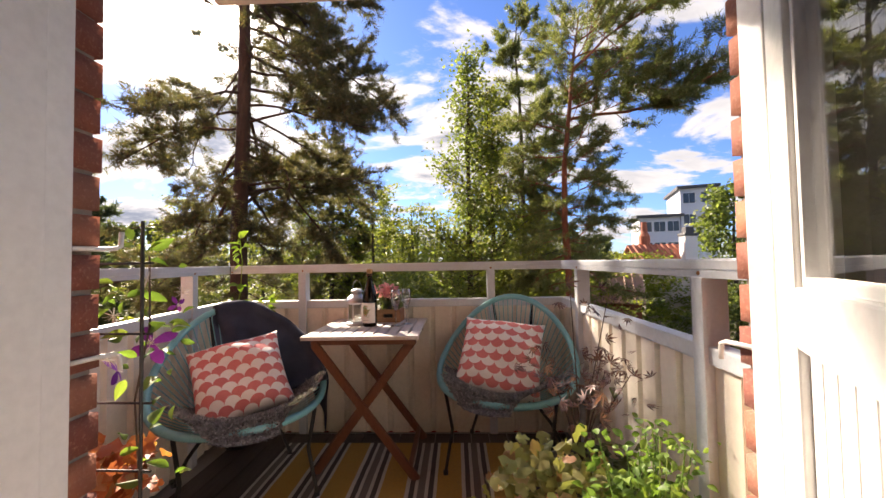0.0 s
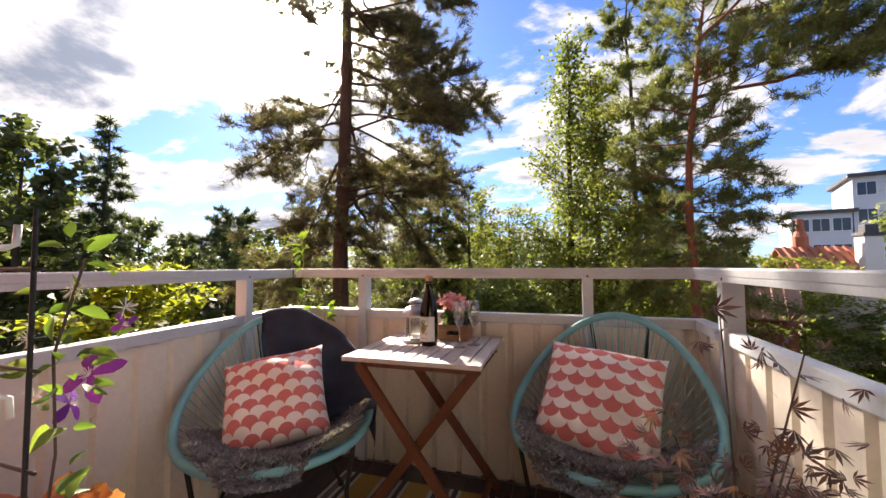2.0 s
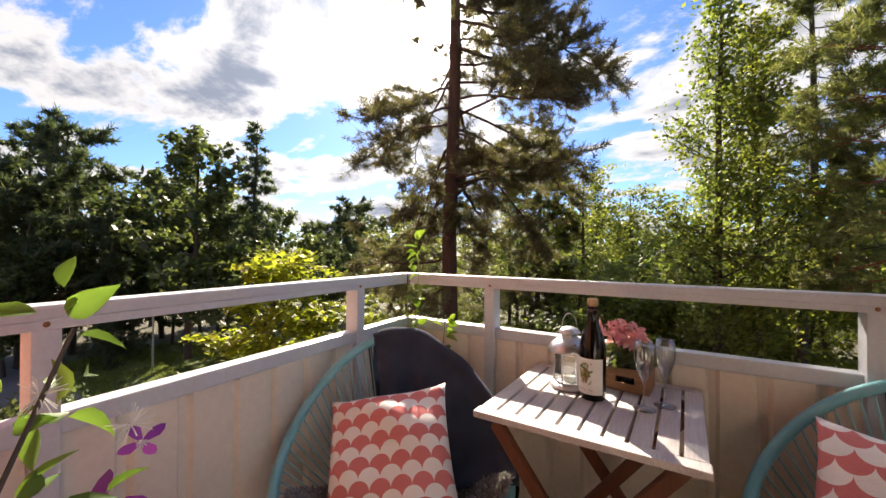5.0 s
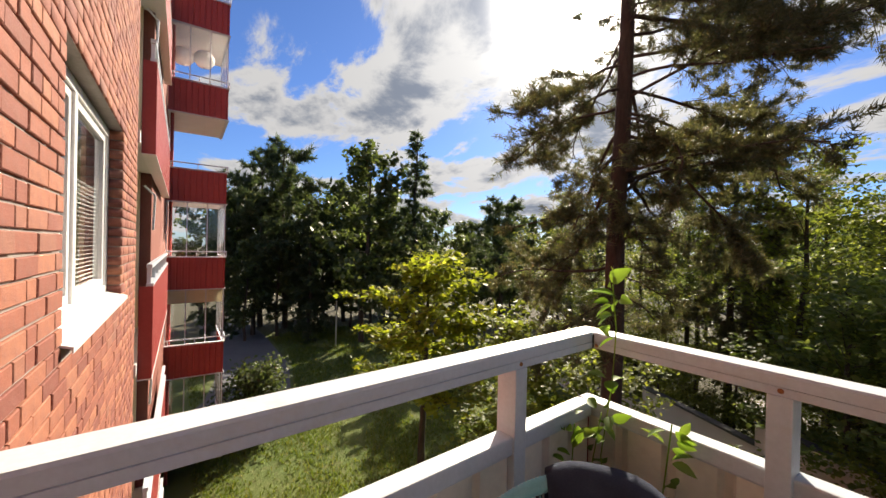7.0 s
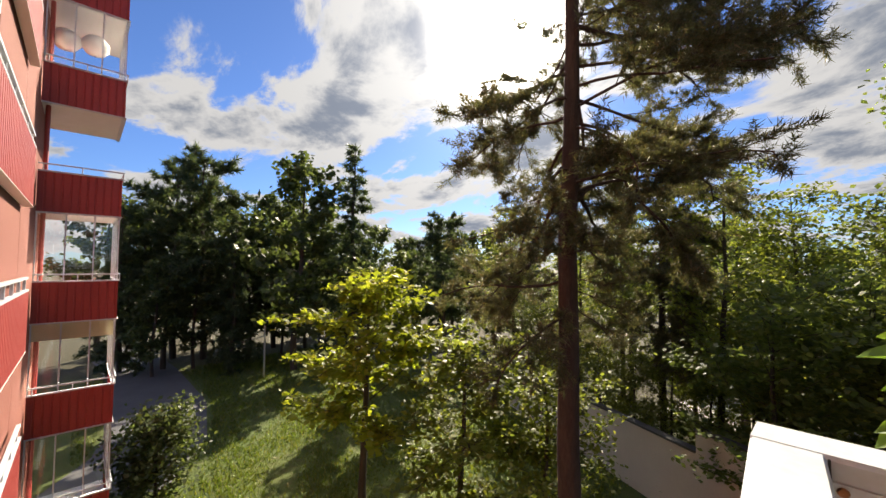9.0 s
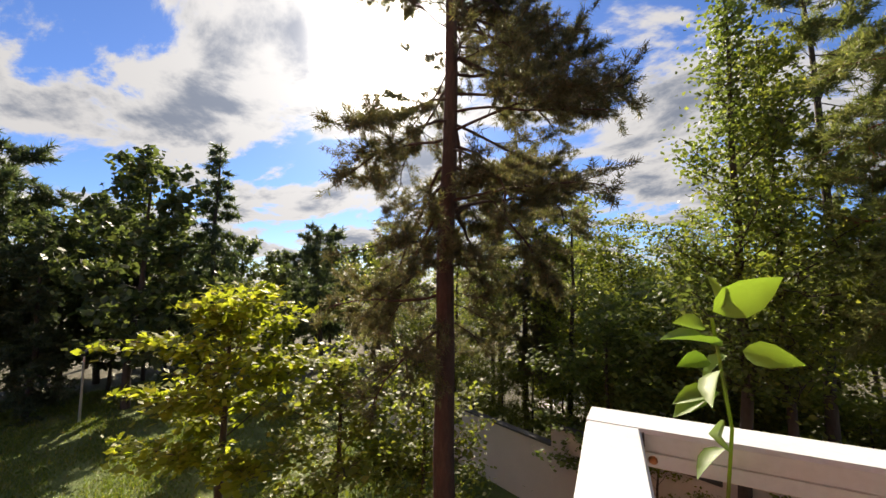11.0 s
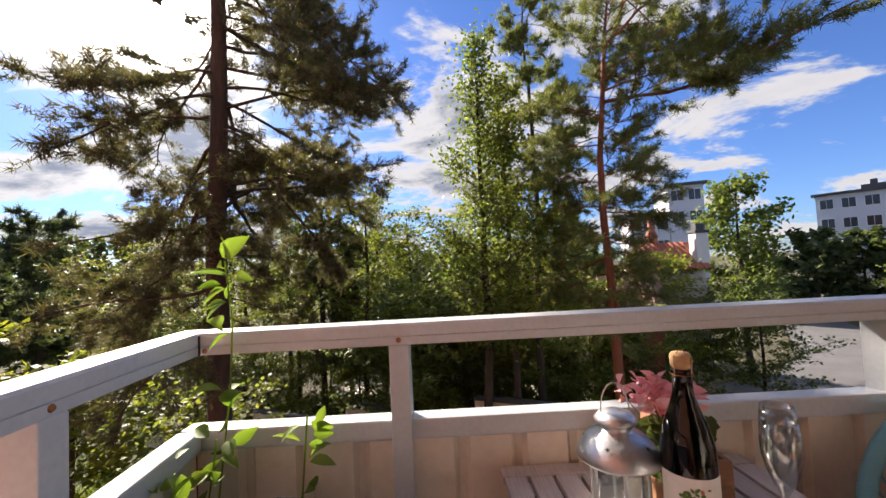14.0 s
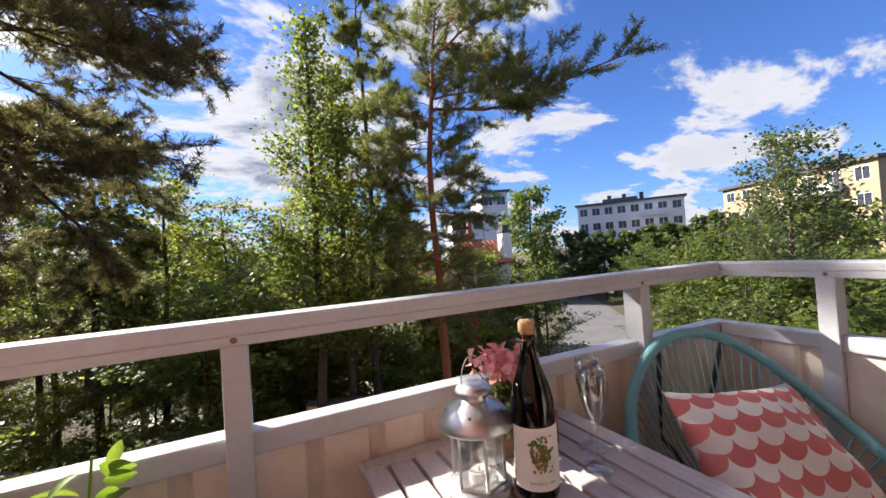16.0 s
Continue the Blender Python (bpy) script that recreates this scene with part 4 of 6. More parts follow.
def lantern():
    l = thing("lantern", (-0.787, 4.058, TZ), "galvanised steel table lantern with glass sides and a tea light", "lantern")
    part("base", lathe(bmesh.new(), [(0.0, 0.0), (0.056, 0.0), (0.060, 0.004), (0.060, 0.010), (0.054, 0.014), (0.046, 0.018), (0.0, 0.018)], 28), STEEL, l, smooth=True)
    for k in range(6):
        a = k * math.pi / 3 + 0.3
        b = (k + 1) * math.pi / 3 + 0.3
        p, q = Vector((0.046 * math.cos(a), 0.046 * math.sin(a), 0)), Vector((0.046 * math.cos(b), 0.046 * math.sin(b), 0))
        part("corner_post", bar(bmesh.new(), p + Vector((0, 0, 0.018)), p + Vector((0, 0, 0.118)), 0.005, 0.005, 0.001), STEEL, l)
        bm = bmesh.new()
        i, o = p.lerp(q, 0.07) * 0.985, q.lerp(p, 0.07) * 0.985
        lo, hi = Vector((0, 0, 0.022)), Vector((0, 0, 0.114))
        n = (p + q).normalized() * 0.0016
        vs = [bm.verts.new(v) for v in (i + lo, o + lo, o + hi, i + hi, i + lo + n, o + lo + n, o + hi + n, i + hi + n)]
        for f in ((0, 3, 2, 1), (4, 5, 6, 7), (0, 1, 5, 4), (1, 2, 6, 5), (2, 3, 7, 6), (3, 0, 4, 7)):
            bm.faces.new([vs[x] for x in f])
        part("pane", bm, THIN, l, "clear glass").visible_shadow = False
        for z in (0.020, 0.116):
            part("pane_rim", bar(bmesh.new(), p + Vector((0, 0, z)), q + Vector((0, 0, z)), 0.004, 0.004), STEEL, l)
    part("roof", lathe(bmesh.new(), [(0.046, 0.117), (0.066, 0.121), (0.067, 0.125), (0.058, 0.143), (0.044, 0.158), (0.027, 0.166), (0.024, 0.169), (0.024, 0.178), (0.033, 0.180), (0.034, 0.184), (0.026, 0.194), (0.012, 0.200), (0.0, 0.201)], 32), STEEL, l, smooth=True)
    # punched stars: flat black shapes on the uncut roof paint the dark inside
    for k in range(5):
        a = k * 1.2566 + 0.25
        star = bmesh.new()
        star.faces.new([star.verts.new((0.0045 * (1 if i % 2 else 0.42) * math.sin(i * math.pi / 5), 0.0045 * (1 if i % 2 else 0.42) * math.cos(i * math.pi / 5), 0)) for i in range(10)])
        part("black_star", star, BLACK, l).matrix_basis = pose(0.0525 * math.cos(a), 0.0525 * math.sin(a), 0.1515, 0, 0, math.degrees(a)) @ pose(0, 0, 0, 0, 48, 0)
    part("handle", tube(bmesh.new(), [(0.024 * math.cos(t), 0, 0.196 + 0.05 * math.sin(t)) for t in np.linspace(0, math.pi, 14)], 0.0012, 5), STEEL, l)
    l.scale = (1.1, 1.1, 1.05)
    part("tea_light", lathe(bmesh.new(), [(0.0, 0.018), (0.019, 0.018), (0.019, 0.036), (0.017, 0.034), (0.002, 0.033), (0.0015, 0.042), (0.0, 0.042)], 18), PAPER, l, "white tea light")
    return l


def glass(at, rz):
    g = thing("wine_glass", at, "clear stemmed wine glass standing on the table", "glass", "wine glasses on the table", rz=rz)
    prof = [(0.0, 0.0), (0.031, 0.0005), (0.032, 0.0018), (0.012, 0.004), (0.0042, 0.010), (0.0034, 0.04), (0.0034, 0.075), (0.006, 0.086), (0.0135, 0.100), (0.0225, 0.124), (0.0285, 0.152), (0.0285, 0.175), (0.0245, 0.205),
            (0.0238, 0.205), (0.0277, 0.175), (0.0276, 0.152), (0.0215, 0.125), (0.0127, 0.102), (0.004, 0.091), (0.0, 0.090)]
    part("bowl_and_stem", lathe(bmesh.new(), prof, 32), THIN, g, smooth=True)
    return g


lantern()
glass((-0.547, 3.986, TZ), 0)
glass((-0.495, 4.048, TZ), 40)


def flower_box():
    f = thing("flower_box", (-0.612, 4.175, TZ), "brown wooden box with hand holes", "box", rz=-4)
    for r in ((-0.075, 0.075, -0.065, -0.055, 0.0, 0.028), (-0.075, 0.075, -0.065, -0.055, 0.05, 0.078), (-0.075, -0.03, -0.065, -0.055, 0.0282, 0.0498), (0.03, 0.075, -0.065, -0.055, 0.0282, 0.0498)):
        part("front_board", boxes(r, bevel=0.001), BOXWOOD, f)
    for r in ((-0.075, 0.075, 0.055, 0.065, 0, 0.078), (-0.075, -0.065, -0.0548, 0.0548, 0, 0.078), (0.065, 0.075, -0.0548, 0.0548, 0, 0.078), (-0.0648, 0.0648, -0.0548, 0.0548, 0, 0.01)):
        part("board", boxes(r, bevel=0.001), BOXWOOD, f)
    return f


def leaf_blades(rng, n, centre, spread, size, shape=0.45, up=0.5, fold=0.15):
    """Separate pointed leaves round a centre: verts and quads of two halves each."""
    o = np.array(centre) + rng.normal(0, 1, (n, 3)) * np.array(spread)
    out = o - np.array(centre)
    d = out / (np.linalg.norm(out, axis=1)[:, None] + 1e-6) + rng.normal(0, 0.6, (n, 3))
    d[:, 2] *= 0.6
    d /= np.linalg.norm(d, axis=1)[:, None]
    nrm = rng.normal(0, 0.5, (n, 3)) + np.array([0, -0.3, up])
    s = np.cross(nrm, d)
    s /= np.linalg.norm(s, axis=1)[:, None]
    u = np.cross(d, s)
    L = size * rng.uniform(0.55, 1.25, n)[:, None]
    w = L * shape
    stations = ((0.14, 0.30), (0.34, 0.50), (0.58, 0.47), (0.80, 0.27))
    spine = [o + d * L * t - u * L * 0.2 * t * t for t, _ in stations]
    lift = [u * L * fold * q * 2 for _, q in stations]
    left = [p + s * w * q + e for p, (_, q), e in zip(spine, stations, lift)]
    right = [p - s * w * q + e for p, (_, q), e in zip(spine, stations, lift)]
    v = np.stack([o] + left + spine + right + [o + d * L - u * L * 0.2], 1).reshape(-1, 3)
    k = np.arange(n)[:, None] * 14
    tri = [(0, 5, 1), (0, 9, 5), (8, 13, 4), (12, 13, 8)]
    for i in range(3):
        tri += [(1 + i, 5 + i, 6 + i), (1 + i, 6 + i, 2 + i), (5 + i, 9 + i, 10 + i), (5 + i, 10 + i, 6 + i)]
    f = np.concatenate([np.concatenate([k + t[0], k + t[1], k + t[2]], 1) for t in tri], 0)
    return v, f


def lobed_blades(rng, n, centre, spread, size, lobes=7, notch=0.6, up=0.7, dome=0.0):
    """Rounded, lobed leaves as fans."""
    o = np.array(centre) + rng.normal(0, 1, (n, 3)) * np.array(spread)
    o[:, 2] += dome * (1 - ((o[:, 0] - centre[0]) ** 2 + (o[:, 1] - centre[1]) ** 2) / (4 * spread[0] ** 2))
    nrm = rng.normal(0, 0.45, (n, 3)) + np.array([0, -0.35, up])
    nrm /= np.linalg.norm(nrm, axis=1)[:, None]
    s = np.cross(nrm, rng.normal(0, 1, (n, 3)))
    s /= np.linalg.norm(s, axis=1)[:, None]
    u = np.cross(nrm, s)
    R = size * rng.uniform(0.55, 1.2, n)[:, None]
    k = 2 * lobes + 1
    pts = [o + nrm * R * 0.08]
    for i in range(k):
        a = -2.8 + 5.6 * i / (k - 1)
        r = (1.0 if i % 2 else notch) * (1 - 0.25 * abs(a) / 2.8)
        pts.append(o + (s * math.sin(a) + u * math.cos(a)) * R * r + nrm * R * 0.15 * rng.normal(0, 1, n)[:, None])
    v = np.stack(pts, 1).reshape(-1, 3)
    b = np.arange(n)[:, None] * (k + 1)
    f = np.concatenate([np.concatenate([b, b + i, b + i + 1], 1) for i in range(1, k)], 0)
    return v, f


def leafage(verts, faces, material, parent):
    """Leaves too small to pick apart, as one part."""
    return tagged(from_arrays("leaves", verts, faces, material, parent), kind="stuff")


def pot(parent, at, r, h, material=TERRACOTTA):
    part("pot", lathe(bmesh.new(), [(0.0, 0.0), (r * 0.72, 0.0), (r * 0.94, h * 0.86), (r * 1.04, h * 0.86), (r * 1.05, h), (r * 0.93, h), (r * 0.90, h * 0.90), (0.0, h * 0.90)], 28, at), material, parent, "round plant pot", True)


flower_box()
cyc = thing("cyclamen", (-0.612, 4.175, TZ + 0.012), "pink cyclamen in bloom in the wooden box", "plant")
rng = np.random.default_rng(8)
part("pot", lathe(bmesh.new(), [(0.0, 0.0), (0.036, 0.0), (0.050, 0.075), (0.054, 0.075), (0.054, 0.085), (0.046, 0.083), (0.0, 0.078)], 20), BLACK, cyc, "dark plastic pot")
leafage(*lobed_blades(rng, 90, (0, 0, 0.085), (0.036, 0.03, 0.014), 0.028, 9, 0.88, dome=0.02), LEAF_DARK, cyc)
for k in range(22):
    x, y, z = rng.normal(0, 0.028), rng.normal(0, 0.024), 0.135 + rng.uniform(0, 0.065)
    part("stalk", tube(bmesh.new(), [(x * 0.3, y * 0.3, 0.08), (x * 0.8, y * 0.8, z * 0.85), (x, y, z)], 0.0012, 4), STEM, cyc)
    from_arrays("flower", *leaf_blades(rng, 9, (x, y, z + 0.008), (0.006, 0.006, 0.007), 0.030, 0.62, 0.2), PINK, cyc)

# ---- plants in pots ----
clem = thing("clematis", (-0.995, 2.745, 0.012), "purple clematis climbing a black wire trellis in a pot", "plant")
rng = np.random.default_rng(21)
pot(clem, (0.0, 0.11, 0), 0.12, 0.34)
part("trellis_post", tube(bmesh.new(), [(0.06, -0.035, 0.0), (0.06, -0.035, 1.20)], 0.004, 6), BLACK, clem, "black wire post")
part("trellis_post", tube(bmesh.new(), [(-0.13, -0.03, 0.0), (-0.13, -0.03, 1.20)], 0.004, 6), BLACK, clem, "black wire post")
for z in (0.62, 0.775, 0.935, 1.10):
    part("trellis_rung", tube(bmesh.new(), [(-0.16, -0.03, z), (0.085, -0.035, z)], 0.003, 6), BLACK, clem, "black wire rung")
part("stem", tube(bmesh.new(), [(0.0, 0, 0.3), (0.05, -0.02, 0.5), (-0.03, 0.05, 0.75), (0.05, 0.0, 0.95), (-0.02, 0.08, 1.12)], 0.0025, 5), STEM, clem)
for c, n in (((0.02, 0.03, 0.93), 16), ((-0.07, 0.06, 1.02), 10), ((0.0, 0.05, 0.83), 7), ((-0.05, 0.08, 1.12), 6), ((0.04, 0.0, 0.70), 6), ((0.05, 0.06, 0.55), 5)):
    leafage(*leaf_blades(rng, n, c, (0.05, 0.025, 0.03), 0.05, 0.45), POT_GREEN, clem)


def star_flower(at, size, rz, tilt):
    bm = bmesh.new()
    for k in range(4):
        a = k * math.pi / 2 + 0.5
        d, s = Vector((math.cos(a), math.sin(a), 0)), Vector((-math.sin(a), math.cos(a), 0))
        pts = [(0.0, 0.05), (0.3, 0.17), (0.6, 0.26), (0.85, 0.17), (1.0, 0.0)]
        L = [bm.verts.new((d * t - s * w) * size + Vector((0, 0, -0.25 * t * t * size))) for t, w in pts]
        R = [bm.verts.new((d * t + s * w) * size + Vector((0, 0, -0.25 * t * t * size))) for t, w in pts[:-1]] + [L[-1]]
        for i in range(4):
            bm.faces.new((L[i], L[i + 1], R[i + 1], R[i]) if i < 3 else (L[i], L[i + 1], R[i]))
    f = part("flower", bm, PURPLE, clem, "purple four-petalled flower")
    f.matrix_basis = pose(*at, tilt, 0, rz)
    st = bmesh.new()
    for k in range(9):
        tube(st, [(0, 0, 0), (0.2 * size * math.cos(k * 0.7), 0.2 * size * math.sin(k * 0.7), 0.22 * size)], 0.0008, 4)
    part("stamen", st, PAPER, f)


star_flower((-0.03, 0.10, 0.885), 0.062, 20, 62)
star_flower((0.02, 0.13, 0.985), 0.026, 70, 95)
star_flower((-0.16, 0.14, 0.80), 0.05, 120, 70)
for c in ((0.0, 0.05, 1.06), (-0.06, 0.02, 0.97), (0.05, 0.11, 1.02), (-0.1, 0.05, 0.85)):
    seed = bmesh.new()
    for k in range(26):
        d = Vector(rng.normal(0, 1, 3)).normalized() * 0.022
        tube(seed, [c, Vector(c) + d], 0.0007, 3)
    part("seed_head", seed, PAPER, clem, "feathery white seed head")

bells = thing("coral_bells", (-1.29, 2.87, 0.012), "orange and red coral bells in a tall pot", "plant")
pot(bells, (0, 0, 0), 0.12, 0.44)
leafage(*lobed_blades(rng, 70, (0.12, 0, 0.50), (0.07, 0.05, 0.04), 0.036, 6, 0.84, dome=0.05), CORAL_LEAF, bells)
bells2 = thing("coral_bells", (0.06, 2.96, 0.012), "lime and copper coral bells in a terracotta pot", "plant")
pot(bells2, (0, 0, 0), 0.14, 0.34)
leafage(*lobed_blades(rng, 170, (0.0, 0, 0.42), (0.085, 0.085, 0.035), 0.032, 6, 0.86, dome=0.07), LIME_LEAF, bells2)
herb = thing("catmint", (0.29, 2.86, 0.012), "leafy green catmint with flower spikes in a pot", "plant")
pot(herb, (0, 0, 0), 0.14, 0.32)
for k in range(26):
    a, r = rng.uniform(0, 6.28), rng.uniform(0.02, 0.15)
    x, y, h = r * math.cos(a), r * math.sin(a), rng.uniform(0.42, 0.66)
    x = min(x, 0.14)
    part("stem", tube(bmesh.new(), [(x * 0.4, y * 0.4, 0.3), (x * 0.9, y * 0.9, h * 0.8), (x * 1.1, y * 1.1, h)], 0.0018, 4), POT_GREEN, herb)
    for f in (0.62, 0.75, 0.88, 1.0):
        leafage(*leaf_blades(rng, 7, (x * (0.6 + 0.5 * f), y * (0.6 + 0.5 * f), h * f), (0.018, 0.018, 0.014), 0.042 * (1.25 - 0.6 * f), 0.6), POT_GREEN, herb)
ivy = thing("ivy", (0.33, 3.12, 0.012), "dark ivy spilling between the pots", "plant")
pot(ivy, (0, 0, 0), 0.11, 0.26)
leafage(*lobed_blades(rng, 110, (-0.02, 0.0, 0.36), (0.085, 0.10, 0.07), 0.035, 3, 0.6), LEAF_DARK, ivy)
acer = thing("japanese_maple", (0.27, 3.34, 0.012), "small purple Japanese maple in a pot", "plant")
pot(acer, (0, 0, 0), 0.14, 0.30, BLACK)


def palm_leaves(n, centre, spread, size):
    """Maple leaves: five to seven narrow fingers each."""
    V, F, at = [], [], 0
    for _ in range(n):
        o = np.array(centre) + rng.normal(0, 1, 3) * np.array(spread)
        nrm = rng.normal(0, 0.5, 3) + np.array([0, -0.35, 0.7])
        nrm /= np.linalg.norm(nrm)
        s = np.cross(nrm, rng.normal(0, 1, 3))
        s /= np.linalg.norm(s)
        u = np.cross(nrm, s)
        R = size * rng.uniform(0.6, 1.2)
        for i in range(5):
            a = (i - 2) * 0.55
            d = s * math.sin(a) + u * math.cos(a) - nrm * 0.25
            side = np.cross(nrm, d)
            L = R * (1 - 0.13 * abs(i - 2))
            V += [o, o + d * L * 0.45 + side * L * 0.10, o + d * L, o + d * L * 0.45 - side * L * 0.10]
            F.append([at, at + 1, at + 2, at + 3])
            at += 4
    return np.array(V), np.array(F)


for k, (tip, n) in enumerate((((-0.02, 0.02, 0.98), 7), ((0.06, -0.14, 0.94), 10), ((-0.14, -0.05, 0.72), 16), ((0.05, -0.10, 0.74), 20), ((-0.10, -0.20, 0.66), 16), ((0.10, 0.0, 0.66), 16), ((0.0, -0.2, 0.60), 16), ((-0.05, 0.02, 0.62), 18), ((0.08, -0.26, 0.72), 9))):
    part("branch", tube(bmesh.new(), [(0, 0, 0.28), (tip[0] * 0.4, tip[1] * 0.4, 0.28 + (tip[2] - 0.28) * 0.5), tip], [0.005, 0.003, 0.0015], 5), STEM, acer)
    leafage(*palm_leaves(n, (tip[0], tip[1], tip[2] - 0.02), (0.05, 0.05, 0.04), 0.043), ACER, acer)

# tall shoots in the corner behind the chair
shoots = thing("potted_vine", (-1.54, 4.14, 0.012), "young vine with fresh green leaves in the railing corner", "plant")
pot(shoots, (0, 0, 0), 0.11, 0.50, BLACK)
rng = np.random.default_rng(33)


def shoot(points, leaves):
    part("stem", tube(bmesh.new(), points, 0.0022, 5), VINE, shoots)
    pts = [Vector(p) for p in points]
    for f in leaves:
        k = f * (len(pts) - 1)
        i = min(int(k), len(pts) - 2)
        o = pts[i].lerp(pts[i + 1], k - i)
        for _ in range(2):
            v, fc = leaf_blades(rng, 1, o, (0.012, 0.012, 0.010), 0.068, 0.52, 0.35)
            from_arrays("leaf", v, fc, VINE, shoots)


shoot([(0.0, 0.02, 0.45), (-0.08, 0.09, 0.72), (-0.06, 0.11, 0.95), (-0.045, 0.10, 1.12), (-0.06, 0.10, 1.26)], (0.3, 0.38, 0.45, 0.5, 0.72, 0.84, 0.88, 0.92, 0.96, 1.0))
shoot([(0.0, 0.02, 0.45), (-0.09, 0.06, 0.70), (-0.075, 0.08, 0.86)], (0.55, 0.7, 0.8, 0.9, 1.0))
shoot([(0.02, 0.02, 0.45), (0.11, 0.08, 0.70), (0.125, 0.09, 0.90)], (0.5, 0.6, 0.75, 0.85, 0.92, 1.0))
shoot([(-0.02, 0.0, 0.45), (-0.10, -0.03, 0.70), (-0.10, -0.02, 0.84)], (0.6, 0.75, 0.9, 1.0))

# ---- ground ----
gb = bmesh.new()
bmesh.ops.create_grid(gb, x_segments=2, y_segments=2, size=900)
ground = structure("ground", gb, GROUND, "lawn and forest floor round the houses", "ground")
ground.location.z = GROUND_Z

# ---- trees ----


def grow_tree(rng, height, r0, base, spread, limbs, kind, reach=None):
    """Trunk and limbs as chains of (points, radii), and the places where leaves sit."""
    chains, tips = [], []
    wob = rng.normal(0, 0.10, (9, 2)).cumsum(0) * height / 18
    wob -= wob[0]
    tz = np.linspace(0, height, 9)
    trunk = np.column_stack([wob[:, 0], wob[:, 1], tz])
    chains.append((trunk, r0 * (1 - tz / height) ** 0.75 + 0.015))

    def trunk_at(z):
        return np.array([np.interp(z, tz, wob[:, 0]), np.interp(z, tz, wob[:, 1]), z])

    ang = rng.uniform(0, 6.28)
    for i in range(limbs):
        f = (i + rng.uniform(0, 0.9)) / limbs
        z = height * (base + (0.985 - base) * f)
        ang += 2.4 + rng.normal(0, 0.5)
        if kind == "spruce":
            ln = spread * (1 - f) ** 0.85 * rng.uniform(0.85, 1.1) + 0.25
            rise = -0.25 + 0.45 * f
        elif kind == "pine":
            ln = spread * (0.45 + 1.25 * f - 1.45 * f * f) * rng.uniform(0.6, 1.25) * 1.25
            rise = -0.05 + 0.7 * f + rng.normal(0, 0.32)
        elif kind == "layered":
            ln = spread * math.sqrt(max(0.03, 1 - (2 * f - 0.75) ** 2 / 1.6)) * rng.uniform(0.6, 1.2)
            rise = 0.18 + 0.75 * f + rng.normal(0, 0.15)
        else:
            ln = spread * math.sqrt(max(0.02, 1 - (2 * f - 0.85) ** 2 / 1.4)) * rng.uniform(0.7, 1.15)
            rise = 0.35 + 0.6 * f + rng.normal(0, 0.15)
        if reach:
            ln *= reach(z, math.cos(ang), math.sin(ang))
        d = np.array([math.cos(ang), math.sin(ang), rise])
        d /= np.linalg.norm(d)
        p, pts = trunk_at(z), []
        steps = 6
        bend = rng.normal(0, 0.55 if kind == "pine" else 0.25, 3)
        for s in range(steps + 1):
            pts.append(p.copy())
            droop = -0.06 if kind == "pine" else (-0.05 if kind == "spruce" else 0.02)
            d = d + bend * 0.12 + np.array([0, 0, droop]) + rng.normal(0, 0.10, 3)
            d /= np.linalg.norm(d)
            p = p + d * ln / steps
        pts = np.array(pts)
        rb = max(0.012, 0.22 * r0 * (1 - f * 0.7) * (ln / spread))
        chains.append((pts, np.linspace(rb, 0.008, steps + 1)))
        # side twigs
        m = max(3, int(ln * (5.0 if kind in ("pine", "spruce") else 6.0)))
        for _ in range(m):
            q = rng.uniform(0.25, 1.0) if kind != "spruce" else rng.uniform(0.08, 1.0)
            k = q * steps
            i0 = min(int(k), steps - 1)
            o = pts[i0] + (pts[i0 + 1] - pts[i0]) * (k - i0)
            td = rng.normal(0, 1, 3)
            td[2] = td[2] * (0.2 if kind == "layered" else 0.45) + (0.15 if kind == "pine" else (-0.25 if kind == "spruce" else (0.0 if kind == "layered" else 0.2)))
            td = td / np.linalg.norm(td) + 0.6 * d
            td /= np.linalg.norm(td)
            tl = rng.uniform(0.3, 0.75) * (0.9 if kind == "spruce" else 1.0) * max(0.5, min(1.3, ln / 2.5))
            e = o + td * tl
            chains.append((np.array([o, (o + e) / 2 + rng.normal(0, 0.05, 3), e]), np.array([0.012, 0.009, 0.005])))
            for u in ((0.5, 1.0) if kind in ("broad", "layered") else (0.35, 0.7, 1.0)):
                tips.append((o + (e - o) * u, td))
    return chains, tips


